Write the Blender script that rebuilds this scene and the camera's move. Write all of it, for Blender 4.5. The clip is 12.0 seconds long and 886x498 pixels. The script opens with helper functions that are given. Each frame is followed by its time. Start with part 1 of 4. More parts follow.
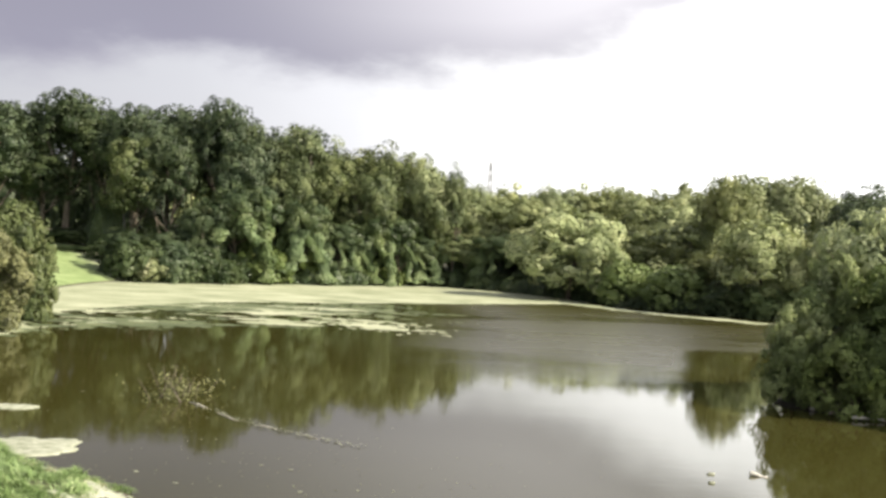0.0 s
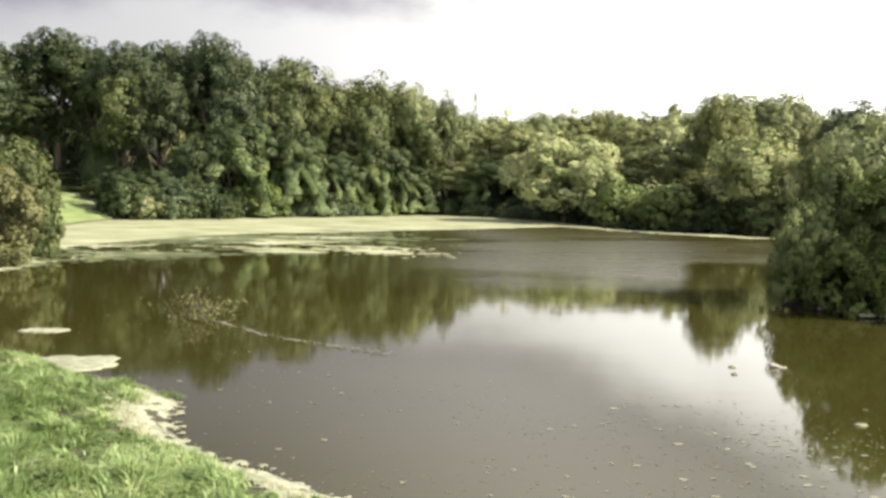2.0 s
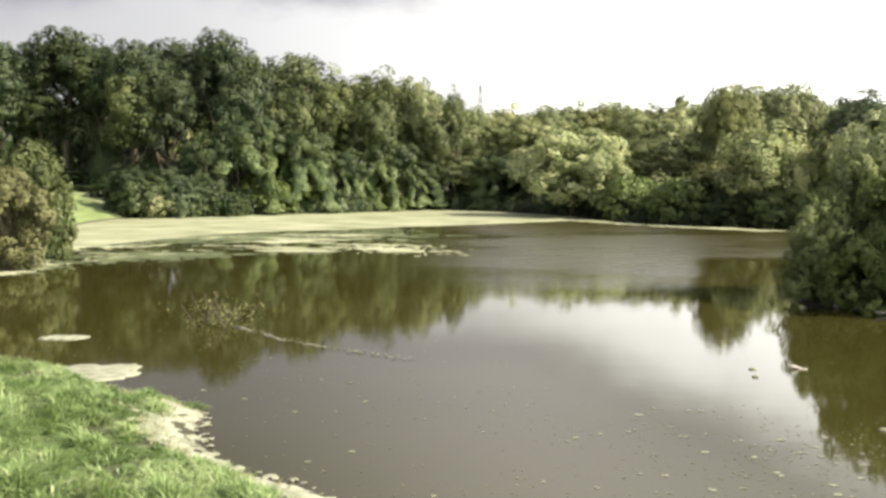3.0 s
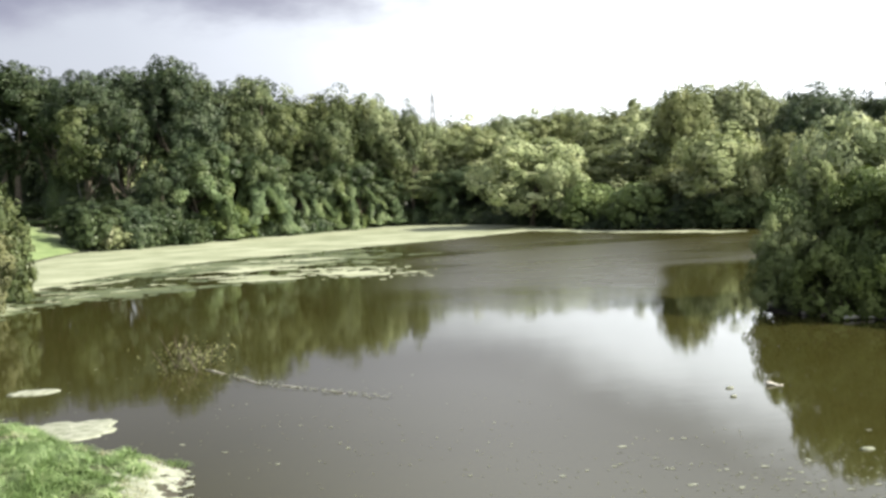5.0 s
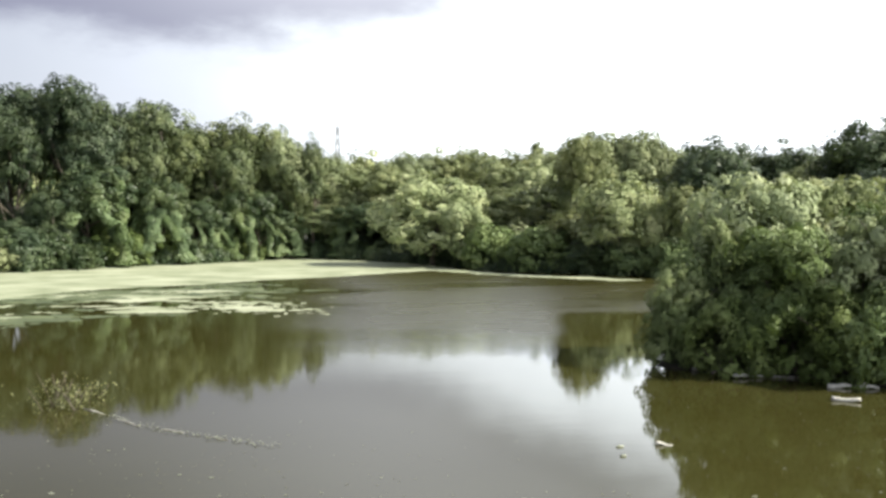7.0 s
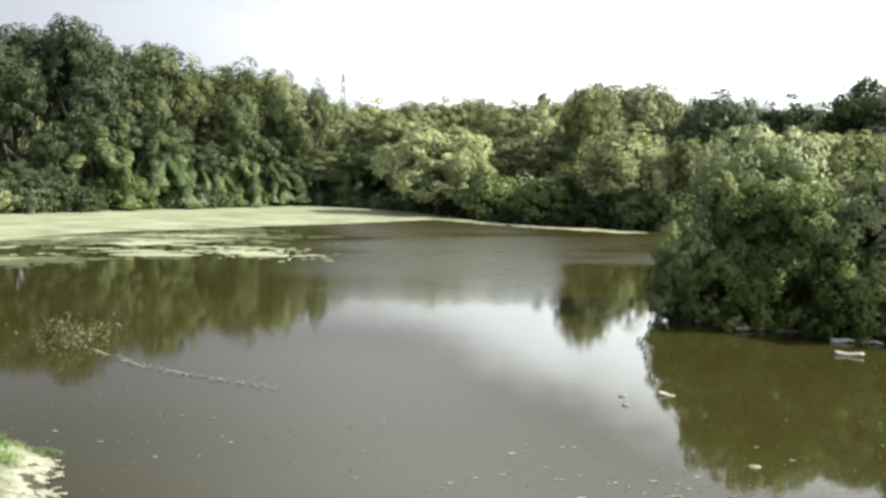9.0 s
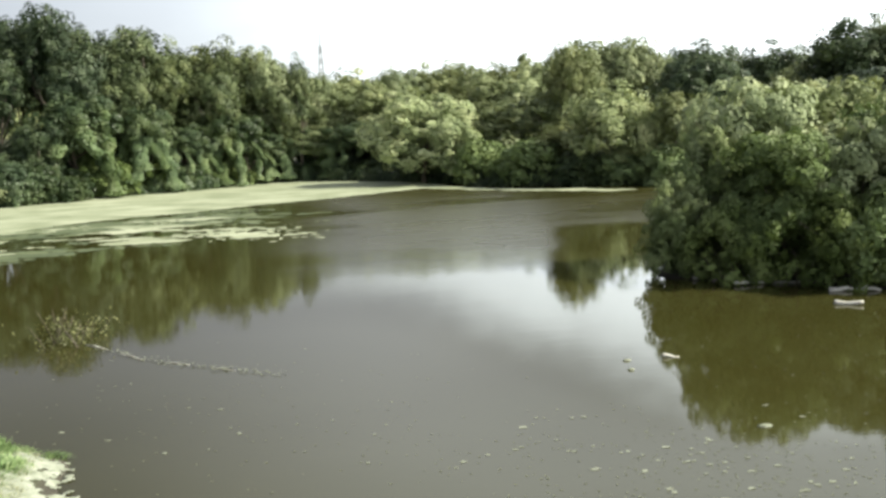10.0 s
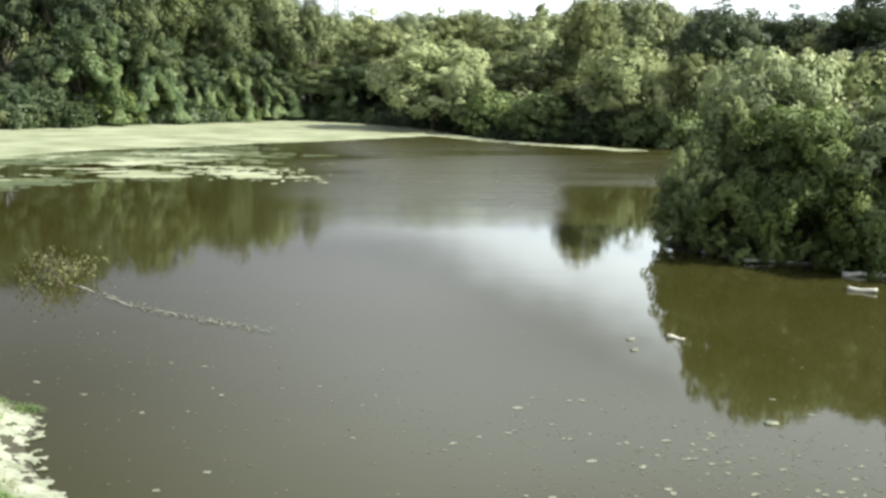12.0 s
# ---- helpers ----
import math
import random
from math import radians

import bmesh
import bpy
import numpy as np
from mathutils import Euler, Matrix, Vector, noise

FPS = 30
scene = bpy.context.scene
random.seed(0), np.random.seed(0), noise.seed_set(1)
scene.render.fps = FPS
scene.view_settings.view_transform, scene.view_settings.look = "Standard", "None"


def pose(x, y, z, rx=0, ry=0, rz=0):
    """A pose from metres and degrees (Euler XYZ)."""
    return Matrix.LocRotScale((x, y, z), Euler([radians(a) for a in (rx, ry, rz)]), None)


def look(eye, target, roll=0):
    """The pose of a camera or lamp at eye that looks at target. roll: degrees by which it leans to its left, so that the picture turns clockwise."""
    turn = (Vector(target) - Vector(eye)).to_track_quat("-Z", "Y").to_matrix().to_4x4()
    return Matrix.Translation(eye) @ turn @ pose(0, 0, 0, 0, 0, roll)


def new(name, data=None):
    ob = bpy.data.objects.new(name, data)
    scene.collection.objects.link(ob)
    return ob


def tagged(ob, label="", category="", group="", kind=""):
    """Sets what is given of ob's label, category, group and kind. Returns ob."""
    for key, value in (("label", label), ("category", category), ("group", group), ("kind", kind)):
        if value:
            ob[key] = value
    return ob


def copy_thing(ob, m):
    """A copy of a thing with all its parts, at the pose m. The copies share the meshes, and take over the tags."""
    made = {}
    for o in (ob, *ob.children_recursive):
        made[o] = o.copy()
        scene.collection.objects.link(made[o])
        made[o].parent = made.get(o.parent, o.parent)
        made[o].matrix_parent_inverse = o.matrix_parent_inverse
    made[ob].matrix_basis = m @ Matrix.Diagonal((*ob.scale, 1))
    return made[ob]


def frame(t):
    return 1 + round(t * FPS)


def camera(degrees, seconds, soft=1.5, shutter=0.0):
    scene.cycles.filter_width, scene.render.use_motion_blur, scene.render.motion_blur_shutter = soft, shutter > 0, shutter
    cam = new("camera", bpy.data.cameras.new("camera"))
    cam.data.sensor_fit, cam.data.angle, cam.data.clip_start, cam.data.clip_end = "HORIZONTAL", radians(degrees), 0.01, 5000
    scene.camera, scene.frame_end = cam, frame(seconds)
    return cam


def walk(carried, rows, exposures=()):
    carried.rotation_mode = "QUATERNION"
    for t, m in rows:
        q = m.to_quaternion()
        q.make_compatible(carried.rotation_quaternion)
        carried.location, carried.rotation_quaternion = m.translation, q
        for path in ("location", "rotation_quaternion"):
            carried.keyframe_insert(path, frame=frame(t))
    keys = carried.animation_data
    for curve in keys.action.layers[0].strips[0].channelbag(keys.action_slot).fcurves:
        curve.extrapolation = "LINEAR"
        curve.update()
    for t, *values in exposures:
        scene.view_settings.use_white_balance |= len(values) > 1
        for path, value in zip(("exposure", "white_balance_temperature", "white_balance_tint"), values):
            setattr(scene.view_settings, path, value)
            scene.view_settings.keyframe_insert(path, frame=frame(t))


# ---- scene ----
cam = camera(43.3, 12.0, soft=3.0)
PATH = [
    (0, (1.132, 0.635, 5.485), (0.793, 20.630, 5.212), 2.81),
    (0.5, (0.881, 0.486, 5.113), (0.442, 20.479, 4.867), 1.25),
    (1, (0.619, 0.301, 4.845), (0.679, 20.287, 4.113), 1.15),
    (1.5, (0.432, 0.145, 4.832), (0.435, 20.111, 3.675), 0.96),
    (2, (0.202, 0.024, 4.833), (0.158, 19.972, 3.395), 0.87),
    (2.5, (0.000, -0.000, 5.000), (-0.031, 19.934, 3.378), 0.83),
    (2.7, (-0.069, -0.001, 5.071), (-0.141, 19.935, 3.481), 0.62),
    (4.3, (-0.548, 0.044, 5.643), (-0.622, 19.976, 3.990), -2.66),
    (4.5, (-0.588, 0.049, 5.669), (-0.611, 19.989, 4.118), -3.42),
    (5, (-0.464, 0.157, 5.883), (0.138, 20.093, 4.409), -2.68),
    (5.5, (-0.464, 0.332, 6.003), (0.945, 20.220, 4.426), -1.71),
    (6, (-0.500, 0.344, 6.061), (1.433, 20.161, 4.175), -1.36),
    (6.5, (-0.352, 0.672, 6.163), (1.822, 20.495, 4.645), -0.46),
    (7, (-0.315, 0.689, 6.206), (2.082, 20.524, 5.298), 0.06),
    (7.2, (-0.299, 0.699, 6.331), (2.094, 20.540, 5.550), 0.34),
    (8.8, (-0.265, 1.014, 6.281), (2.042, 20.840, 5.016), 1.26),
    (9, (-0.358, 0.818, 6.094), (1.979, 20.600, 4.299), 1.11),
    (9.5, (-0.443, 0.898, 6.373), (2.053, 20.540, 3.550), 1.35),
    (10, (-0.533, 1.065, 6.327), (1.999, 20.756, 3.907), -2.31),
    (10.5, (-0.589, 1.171, 6.300), (1.752, 20.777, 3.118), -4.42),
    (11, (-0.542, 1.406, 6.313), (1.766, 20.760, 1.833), -1.18),
    (11.5, (-0.492, 1.790, 6.376), (1.930, 21.064, 1.614), -0.09),
    (12, (-0.341, 2.274, 6.615), (2.101, 21.831, 3.213), 1.22),
]
EXPOSURES = [(0, 1.1, 6600, 9), (2.6, 1.1, 6950, 7), (4.3, 1.1, 6250, 8), (6.0, 1.04, 6150, 7), (7.0, 1.08, 6100, 7), (9.0, 1.0, 6250, 6), (10.5, 0.92, 6150, 2), (11.6, 0.9, 6100, 2), (12, 1.05, 6050, 2)]
walk(cam, [(t, look(eye, target, roll)) for t, eye, target, roll in PATH], EXPOSURES)

# ---- world, sun and exposure ----
SUN_FROM = Vector((0.75, -0.20, 0.63)).normalized()
SUN_HIGH = math.asin(SUN_FROM.z)
SUN_TURN = math.atan2(SUN_FROM.x, SUN_FROM.y)


class Nodes:
    """Short hand for building a node tree."""

    def __init__(self, tree):
        self.tree = tree
        tree.nodes.clear()

    def add(self, kind, **inputs):
        node = self.tree.nodes.new(kind)
        for key, value in inputs.items():
            if key.startswith("_"):
                continue
            self.put(node, key.replace("__", " "), value)
        return node

    def put(self, node, key, value):
        socket = node.inputs[int(key[1:])] if key[0] == "i" and key[1:].isdigit() else node.inputs[key]
        if isinstance(value, bpy.types.NodeSocket):
            self.tree.links.new(value, socket)
        else:
            socket.default_value = value

    def math(self, op, a, b=0.0, c=0.0, clamp=False):
        node = self.tree.nodes.new("ShaderNodeMath")
        node.operation, node.use_clamp = op, clamp
        for n, v in enumerate((a, b, c)):
            self.put(node, f"i{n}", v)
        return node.outputs[0]

    def mix(self, fac, a, b, blend="MIX"):
        node = self.tree.nodes.new("ShaderNodeMix")
        node.data_type, node.blend_type = "RGBA", blend
        self.put(node, "i0", fac)
        self.put(node, "i6", a)
        self.put(node, "i7", b)
        return node.outputs[2]

    def noise(self, vector, scale, detail=3.0, rough=0.55):
        node = self.add("ShaderNodeTexNoise", Scale=scale, Detail=detail, Roughness=rough)
        if vector is not None:
            self.put(node, "Vector", vector)
        return node.outputs["Fac"]

    def ramp(self, fac, stops):
        node = self.tree.nodes.new("ShaderNodeValToRGB")
        self.put(node, "Fac", fac)
        ramp = node.color_ramp
        while len(ramp.elements) < len(stops):
            ramp.elements.new(0.5)
        for element, (at, colour) in zip(ramp.elements, stops):
            element.position, element.color = at, (*colour, 1) if len(colour) == 3 else colour
        return node.outputs["Color"]

    def range(self, value, a, b, c=0.0, d=1.0, smooth=True):
        node = self.tree.nodes.new("ShaderNodeMapRange")
        node.interpolation_type = "SMOOTHSTEP" if smooth else "LINEAR"
        for n, v in enumerate((value, a, b, c, d)):
            self.put(node, f"i{n}", v)
        return node.outputs[0]


def grey(v):
    return (v, v, v, 1)


def make_world():
    world = bpy.data.worlds.new("sky")
    scene.world = world
    world.use_nodes = True
    n = Nodes(world.node_tree)
    sky = n.tree.nodes.new("ShaderNodeTexSky")
    sky.sky_type, sky.sun_disc = "NISHITA", False
    sky.sun_elevation, sky.sun_rotation = SUN_HIGH, SUN_TURN
    sky.air_density, sky.dust_density = 1.0, 2.0
    way = n.add("ShaderNodeTexCoord").outputs["Generated"]
    axes = n.add("ShaderNodeSeparateXYZ", i0=way)
    x, y, z = axes.outputs
    high = n.math("MULTIPLY", n.math("ARCSINE", z), 57.2958)
    turn = n.math("MULTIPLY", n.math("ARCTAN2", x, y), 57.2958)
    # cloud drawn out along the horizon
    flat = n.add("ShaderNodeMapping", Vector=way, Scale=(1, 1, 2.6)).outputs[0]
    big, fine = n.noise(flat, 2.6, 5, 0.55), n.noise(flat, 9.0, 6, 0.6)
    # high thin overcast: bright towards the sun's side, duller away from it
    veil = n.ramp(n.range(turn, -26, 70, smooth=False), [(0, (0.58, 0.58, 0.64)), (0.125, (0.74, 0.74, 0.80)), (0.21, (0.98, 0.98, 1.04)), (0.30, (1.5, 1.5, 1.5)), (0.37, (2.2, 2.2, 2.2)), (0.50, (2.9, 2.9, 2.9)), (1, (3.8, 3.8, 3.7))])
    veil = n.mix(n.range(fine, 0.35, 0.7, 0, 0.15), veil, (0.72, 0.72, 0.76, 1))
    over = n.ramp(n.range(turn, -16, 9), [(0, (0.29, 0.29, 0.37)), (1, (1.36, 1.33, 1.40))])
    over = n.mix(n.range(big, 0.42, 0.66, 0, 0.4), over, (0.98, 0.97, 1.05, 1))
    veil = n.mix(n.range(high, 12, 26), veil, over)
    base = n.mix(0.9, n.mix(1.0, sky.outputs[0], grey(0.10), "MULTIPLY"), veil)
    # the rain cloud that hangs over the far woods
    edge = n.math("ADD", n.math("MULTIPLY", n.math("SUBTRACT", fine, 0.5), 4.0), n.math("MULTIPLY", n.math("SUBTRACT", big, 0.5), 2.5))
    foot = n.math("ADD", n.range(turn, 1, 24, 7.2, 14.2), n.math("MULTIPLY", n.range(turn, -14, -5), -0.9))
    foot = n.math("ADD", foot, n.range(turn, -24, -15, -0.6, 0.6))
    above = n.math("ADD", n.math("SUBTRACT", high, foot), edge)
    cloud = n.math("MULTIPLY", n.range(above, -0.7, n.range(turn, -8, 8, 2.0, 3.8)), n.range(turn, 16, 60, 1, 0.25))
    tall = n.math("SUBTRACT", high, n.range(turn, -28, 12, 8, 0))
    inner = n.range(n.math("SUBTRACT", high, foot), -1, 10, smooth=False)
    dull = n.ramp(inner, [(0, (0.50, 0.49, 0.58)), (0.2, (0.36, 0.355, 0.45)), (0.42, (0.345, 0.338, 0.43)), (0.75, (0.29, 0.288, 0.375)), (1, (0.27, 0.27, 0.36))])
    thin = n.ramp(inner, [(0, (0.74, 0.725, 0.78)), (0.22, (0.57, 0.56, 0.63)), (0.45, (0.90, 0.88, 0.95)), (1, (1.18, 1.15, 1.23))])
    depth = n.mix(n.range(turn, -16, 8), dull, thin)
    cloud = n.math("MULTIPLY", cloud, n.range(tall, 13, 24, 1.0, 0.12))
    lit = n.mix(cloud, base, depth)
    back = n.add("ShaderNodeBackground", Color=lit, Strength=0.5)
    out = n.add("ShaderNodeOutputWorld", Surface=back.outputs[0])
    return out


make_world()
sun = new("sun", bpy.data.lights.new("sun", "SUN"))
sun.data.energy, sun.data.angle, sun.data.color = 5.0, radians(1.0), (1.0, 0.91, 0.74)
sun.matrix_world = look(tuple(SUN_FROM * 60), (0, 0, 0))


# ---- materials ----
def material(name):
    m = bpy.data.materials.new(name)
    m.use_nodes = True
    return m, Nodes(m.node_tree)


def finish(n, surface):
    n.add("ShaderNodeOutputMaterial", Surface=surface)


def bump(n, height, strength=0.5, distance=0.02):
    return n.add("ShaderNodeBump", Strength=strength, Distance=distance, Height=height).outputs[0]


def place(n):
    return n.add("ShaderNodeNewGeometry").outputs["Position"]


def leaf_material(name, dark, mid, light, clear=0.18, rough=0.5):
    """Leaves: each its own green, the crown in patches, the plant as a whole a little different from its neighbour."""
    m, n = material(name)
    geo = n.add("ShaderNodeNewGeometry")
    info = n.add("ShaderNodeObjectInfo")
    patch = n.noise(geo.outputs["Position"], 0.55, 2)
    pick = n.math("ADD", n.math("MULTIPLY", geo.outputs["Random Per Island"], 0.18), n.math("MULTIPLY", n.range(patch, 0.28, 0.72), 0.82))
    colour = n.ramp(pick, [(0.0, dark), (0.5, mid), (1.0, light)])
    hue = n.add("ShaderNodeHueSaturation", Hue=n.range(info.outputs["Random"], 0, 1, 0.492, 0.508, False),
                Saturation=n.range(info.outputs["Random"], 0, 1, 1.1, 0.85, False),
                Value=n.range(info.outputs["Random"], 0, 1, 0.85, 1.2, False), Color=colour).outputs[0]
    body = n.add("ShaderNodeBsdfPrincipled", Roughness=rough)
    n.put(body, "Base Color", hue)
    n.put(body, "Specular IOR Level", 0.25)
    glow = n.add("ShaderNodeBsdfTranslucent", Color=n.mix(0.35, hue, (0.12, 0.17, 0.03, 1)))
    mixed = n.add("ShaderNodeMixShader", Fac=clear, i1=body.outputs[0], i2=glow.outputs[0])
    finish(n, mixed.outputs[0])
    return m


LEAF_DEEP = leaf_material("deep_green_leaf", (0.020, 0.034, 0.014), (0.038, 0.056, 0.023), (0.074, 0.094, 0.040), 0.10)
LEAF_LIGHT = leaf_material("yellow_green_leaf", (0.170, 0.205, 0.082), (0.285, 0.325, 0.145), (0.430, 0.450, 0.235), 0.15)
LEAF_DULL = leaf_material("olive_leaf", (0.100, 0.125, 0.050), (0.172, 0.200, 0.084), (0.285, 0.305, 0.145), 0.12)
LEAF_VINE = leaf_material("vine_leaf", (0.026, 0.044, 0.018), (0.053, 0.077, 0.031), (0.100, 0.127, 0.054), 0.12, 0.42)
# Lighter copy of the vine leaf: sunlight on the hanging ropes, put into colour.
LEAF_STRAND_LIT = leaf_material("lit_hanging_vine_leaf", (0.062, 0.094, 0.036), (0.118, 0.162, 0.066), (0.205, 0.250, 0.112), 0.12, 0.42)
LEAF_PALE = leaf_material("pale_leaf", (0.16, 0.19, 0.09), (0.28, 0.31, 0.17), (0.46, 0.46, 0.31), 0.2)
LEAF_BUSH = leaf_material("bush_leaf", (0.080, 0.118, 0.036), (0.140, 0.188, 0.060), (0.220, 0.272, 0.098), 0.25)
LEAF_OLIVE = leaf_material("mid_olive_leaf", (0.044, 0.062, 0.024), (0.090, 0.114, 0.045), (0.168, 0.192, 0.084), 0.12)
LEAF_NEAR = leaf_material("waterside_leaf", (0.110, 0.150, 0.050), (0.205, 0.255, 0.092), (0.345, 0.385, 0.165), 0.35)
LEAF_TAN = leaf_material("brownish_olive_leaf", (0.066, 0.072, 0.032), (0.132, 0.140, 0.064), (0.225, 0.230, 0.112), 0.15)


def bark_material():
    m, n = material("bark")
    at = n.add("ShaderNodeMapping", Vector=place(n), Scale=(6, 6, 1.3)).outputs[0]
    grain = n.noise(at, 3.0, 6, 0.65)
    colour = n.ramp(n.math("ADD", n.math("MULTIPLY", grain, 0.7), n.math("MULTIPLY", n.noise(place(n), 0.9), 0.3)),
                    [(0.3, (0.045, 0.036, 0.026)), (0.55, (0.12, 0.10, 0.075)), (0.75, (0.23, 0.21, 0.17))])
    body = n.add("ShaderNodeBsdfPrincipled", Roughness=0.9, Normal=bump(n, grain, 0.8, 0.05))
    n.put(body, "Base Color", colour)
    finish(n, body.outputs[0])
    return m


BARK = bark_material()


def water_material():
    """Still, silty pond water: brown-green murk below a mirror, ruffled by the air in patches."""
    m, n = material("pond_water")
    at = place(n)
    silt = n.ramp(n.noise(at, 0.09, 4), [(0.3, (0.0312, 0.0294, 0.0068)), (0.7, (0.0400, 0.0378, 0.0118))])
    fine = n.noise(n.add("ShaderNodeMapping", Vector=at, Scale=(0.8, 1.5, 1)).outputs[0], 2.2, 4, 0.6)
    wide = n.noise(n.add("ShaderNodeMapping", Vector=at, Scale=(0.5, 1, 1)).outputs[0], 0.45, 2)
    axes = n.add("ShaderNodeSeparateXYZ", i0=at)
    gust = n.noise(n.add("ShaderNodeMapping", Vector=at, Scale=(0.35, 1, 1)).outputs[0], 0.11, 3)
    lee = n.math("MULTIPLY", n.range(n.math("SUBTRACT", axes.outputs[0], n.math("MULTIPLY", axes.outputs[1], 0.219)), -0.6, 1.0), n.range(axes.outputs[1], 57, 62, 1, 0))
    open_water = n.math("MULTIPLY", n.math("MULTIPLY", n.range(axes.outputs[1], 43, 52), n.range(axes.outputs[0], -6, 4)), n.math("SUBTRACT", 1.0, lee))
    gust = n.math("ADD", n.math("MULTIPLY", n.math("MULTIPLY", n.range(gust, 0.5, 0.7), n.range(axes.outputs[1], 30, 50)), 0.10), n.math("MULTIPLY", open_water, n.range(gust, 0.30, 0.55, 0.25, 1.0)))
    lift = n.math("ADD", n.math("MULTIPLY", fine, n.math("ADD", n.math("MULTIPLY", gust, 0.02), 0.0009)), n.math("MULTIPLY", wide, 0.002))
    body = n.add("ShaderNodeBsdfPrincipled", Roughness=n.math("ADD", n.math("MULTIPLY", gust, 0.24), 0.035), IOR=1.333, Normal=bump(n, lift, 1.0, 1.0))
    n.put(body, "Base Color", silt)
    finish(n, body.outputs[0])
    return m


WATER = water_material()


def mat_material(name, low, high, hole, scale=0.35):
    """Duckweed and algae: pale, clotted, thin in places."""
    m, n = material(name)
    at = place(n)
    clot = n.noise(n.add("ShaderNodeMapping", Vector=at, Scale=(0.6, 1, 1)).outputs[0], scale, 5, 0.6)
    grain = n.noise(at, 9.0, 3, 0.7)
    colour = n.ramp(n.math("ADD", n.math("MULTIPLY", clot, 0.75), n.math("MULTIPLY", grain, 0.25)), [(0.28, hole), (0.42, low), (0.66, high)])
    body = n.add("ShaderNodeBsdfPrincipled", Roughness=0.8, Normal=bump(n, grain, 0.7, 0.03))
    n.put(body, "Base Color", colour)
    finish(n, body.outputs[0])
    return m


DUCKWEED = mat_material("duckweed", (0.200, 0.222, 0.130), (0.370, 0.384, 0.270), (0.06, 0.075, 0.032))
WEED = mat_material("water_weed", (0.040, 0.056, 0.019), (0.12, 0.140, 0.060), (0.016, 0.024, 0.008), 0.8)
SCUM = mat_material("dried_algae", (0.19, 0.205, 0.145), (0.36, 0.37, 0.30), (0.07, 0.08, 0.04), 5.0)


def ground_material():
    """Turf and trodden earth, with bare mud at the water and leaf litter in the woods."""
    m, n = material("turf")
    at = place(n)
    axes = n.add("ShaderNodeSeparateXYZ", i0=at)
    broad, mid, fine = n.noise(at, 0.12, 4), n.noise(at, 0.9, 4), n.noise(at, 14.0, 4, 0.7)
    mixed = n.math("ADD", n.math("MULTIPLY", broad, 0.4), n.math("ADD", n.math("MULTIPLY", mid, 0.35), n.math("MULTIPLY", fine, 0.25)))
    grass = n.ramp(mixed, [(0.32, (0.05, 0.080, 0.02)), (0.5, (0.15, 0.205, 0.075)), (0.68, (0.26, 0.32, 0.14))])
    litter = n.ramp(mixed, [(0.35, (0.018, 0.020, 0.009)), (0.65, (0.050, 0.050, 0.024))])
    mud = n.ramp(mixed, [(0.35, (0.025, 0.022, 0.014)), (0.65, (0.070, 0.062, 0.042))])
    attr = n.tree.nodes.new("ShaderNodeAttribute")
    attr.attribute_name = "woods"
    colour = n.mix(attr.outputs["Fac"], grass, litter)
    # Near bank's thatch is darkened, so gaps between tussocks read as shade.
    shaded_thatch = n.ramp(mixed, [(0.35, (0.020, 0.026, 0.010)), (0.65, (0.075, 0.088, 0.032))])
    colour = n.mix(n.range(axes.outputs[1], 34, 42, 1, 0), colour, shaded_thatch)
    colour = n.mix(n.range(n.math("ADD", axes.outputs[2], n.math("MULTIPLY", mid, 0.08)), 0.10, 0.22, 1, 0), colour, mud)
    path = n.tree.nodes.new("ShaderNodeAttribute")
    path.attribute_name = "path"
    colour = n.mix(n.math("MULTIPLY", path.outputs["Fac"], n.range(mid, 0.3, 0.5, 0.6, 1)), colour, (0.48, 0.45, 0.36, 1))
    body = n.add("ShaderNodeBsdfPrincipled", Roughness=0.95, Normal=bump(n, mixed, 0.9, 0.06))
    n.put(body, "Base Color", colour)
    finish(n, body.outputs[0])
    return m


TURF = ground_material()


def blade_material(name, low, high, dry):
    m, n = material(name)
    geo = n.add("ShaderNodeNewGeometry")
    patch = n.range(n.noise(geo.outputs["Position"], 0.8, 3), 0.32, 0.68)
    pick = n.math("ADD", n.math("MULTIPLY", geo.outputs["Random Per Island"], 0.6), n.math("MULTIPLY", patch, 0.4))
    colour = n.ramp(pick, [(0.0, low), (0.6, high), (1.0, dry)])
    body = n.add("ShaderNodeBsdfPrincipled", Roughness=0.5)
    n.put(body, "Base Color", colour)
    glow = n.add("ShaderNodeBsdfTranslucent", Color=n.mix(0.4, colour, (0.25, 0.33, 0.10, 1)))
    mixed = n.add("ShaderNodeMixShader", Fac=0.3, i1=body.outputs[0], i2=glow.outputs[0])
    finish(n, mixed.outputs[0])
    return m


GRASS = blade_material("grass_blade", (0.086, 0.140, 0.042), (0.235, 0.335, 0.128), (0.480, 0.530, 0.300))
STRAW = blade_material("dry_straw", (0.20, 0.20, 0.10), (0.36, 0.36, 0.22), (0.50, 0.50, 0.36))


def plain_material(name, low, high, rough=0.7, metal=0.0, scale=6.0):
    m, n = material(name)
    grain = n.noise(place(n), scale, 5, 0.65)
    body = n.add("ShaderNodeBsdfPrincipled", Roughness=rough, Metallic=metal, Normal=bump(n, grain, 0.5, 0.02))
    n.put(body, "Base Color", n.ramp(grain, [(0.3, low), (0.7, high)]))
    finish(n, body.outputs[0])
    return m


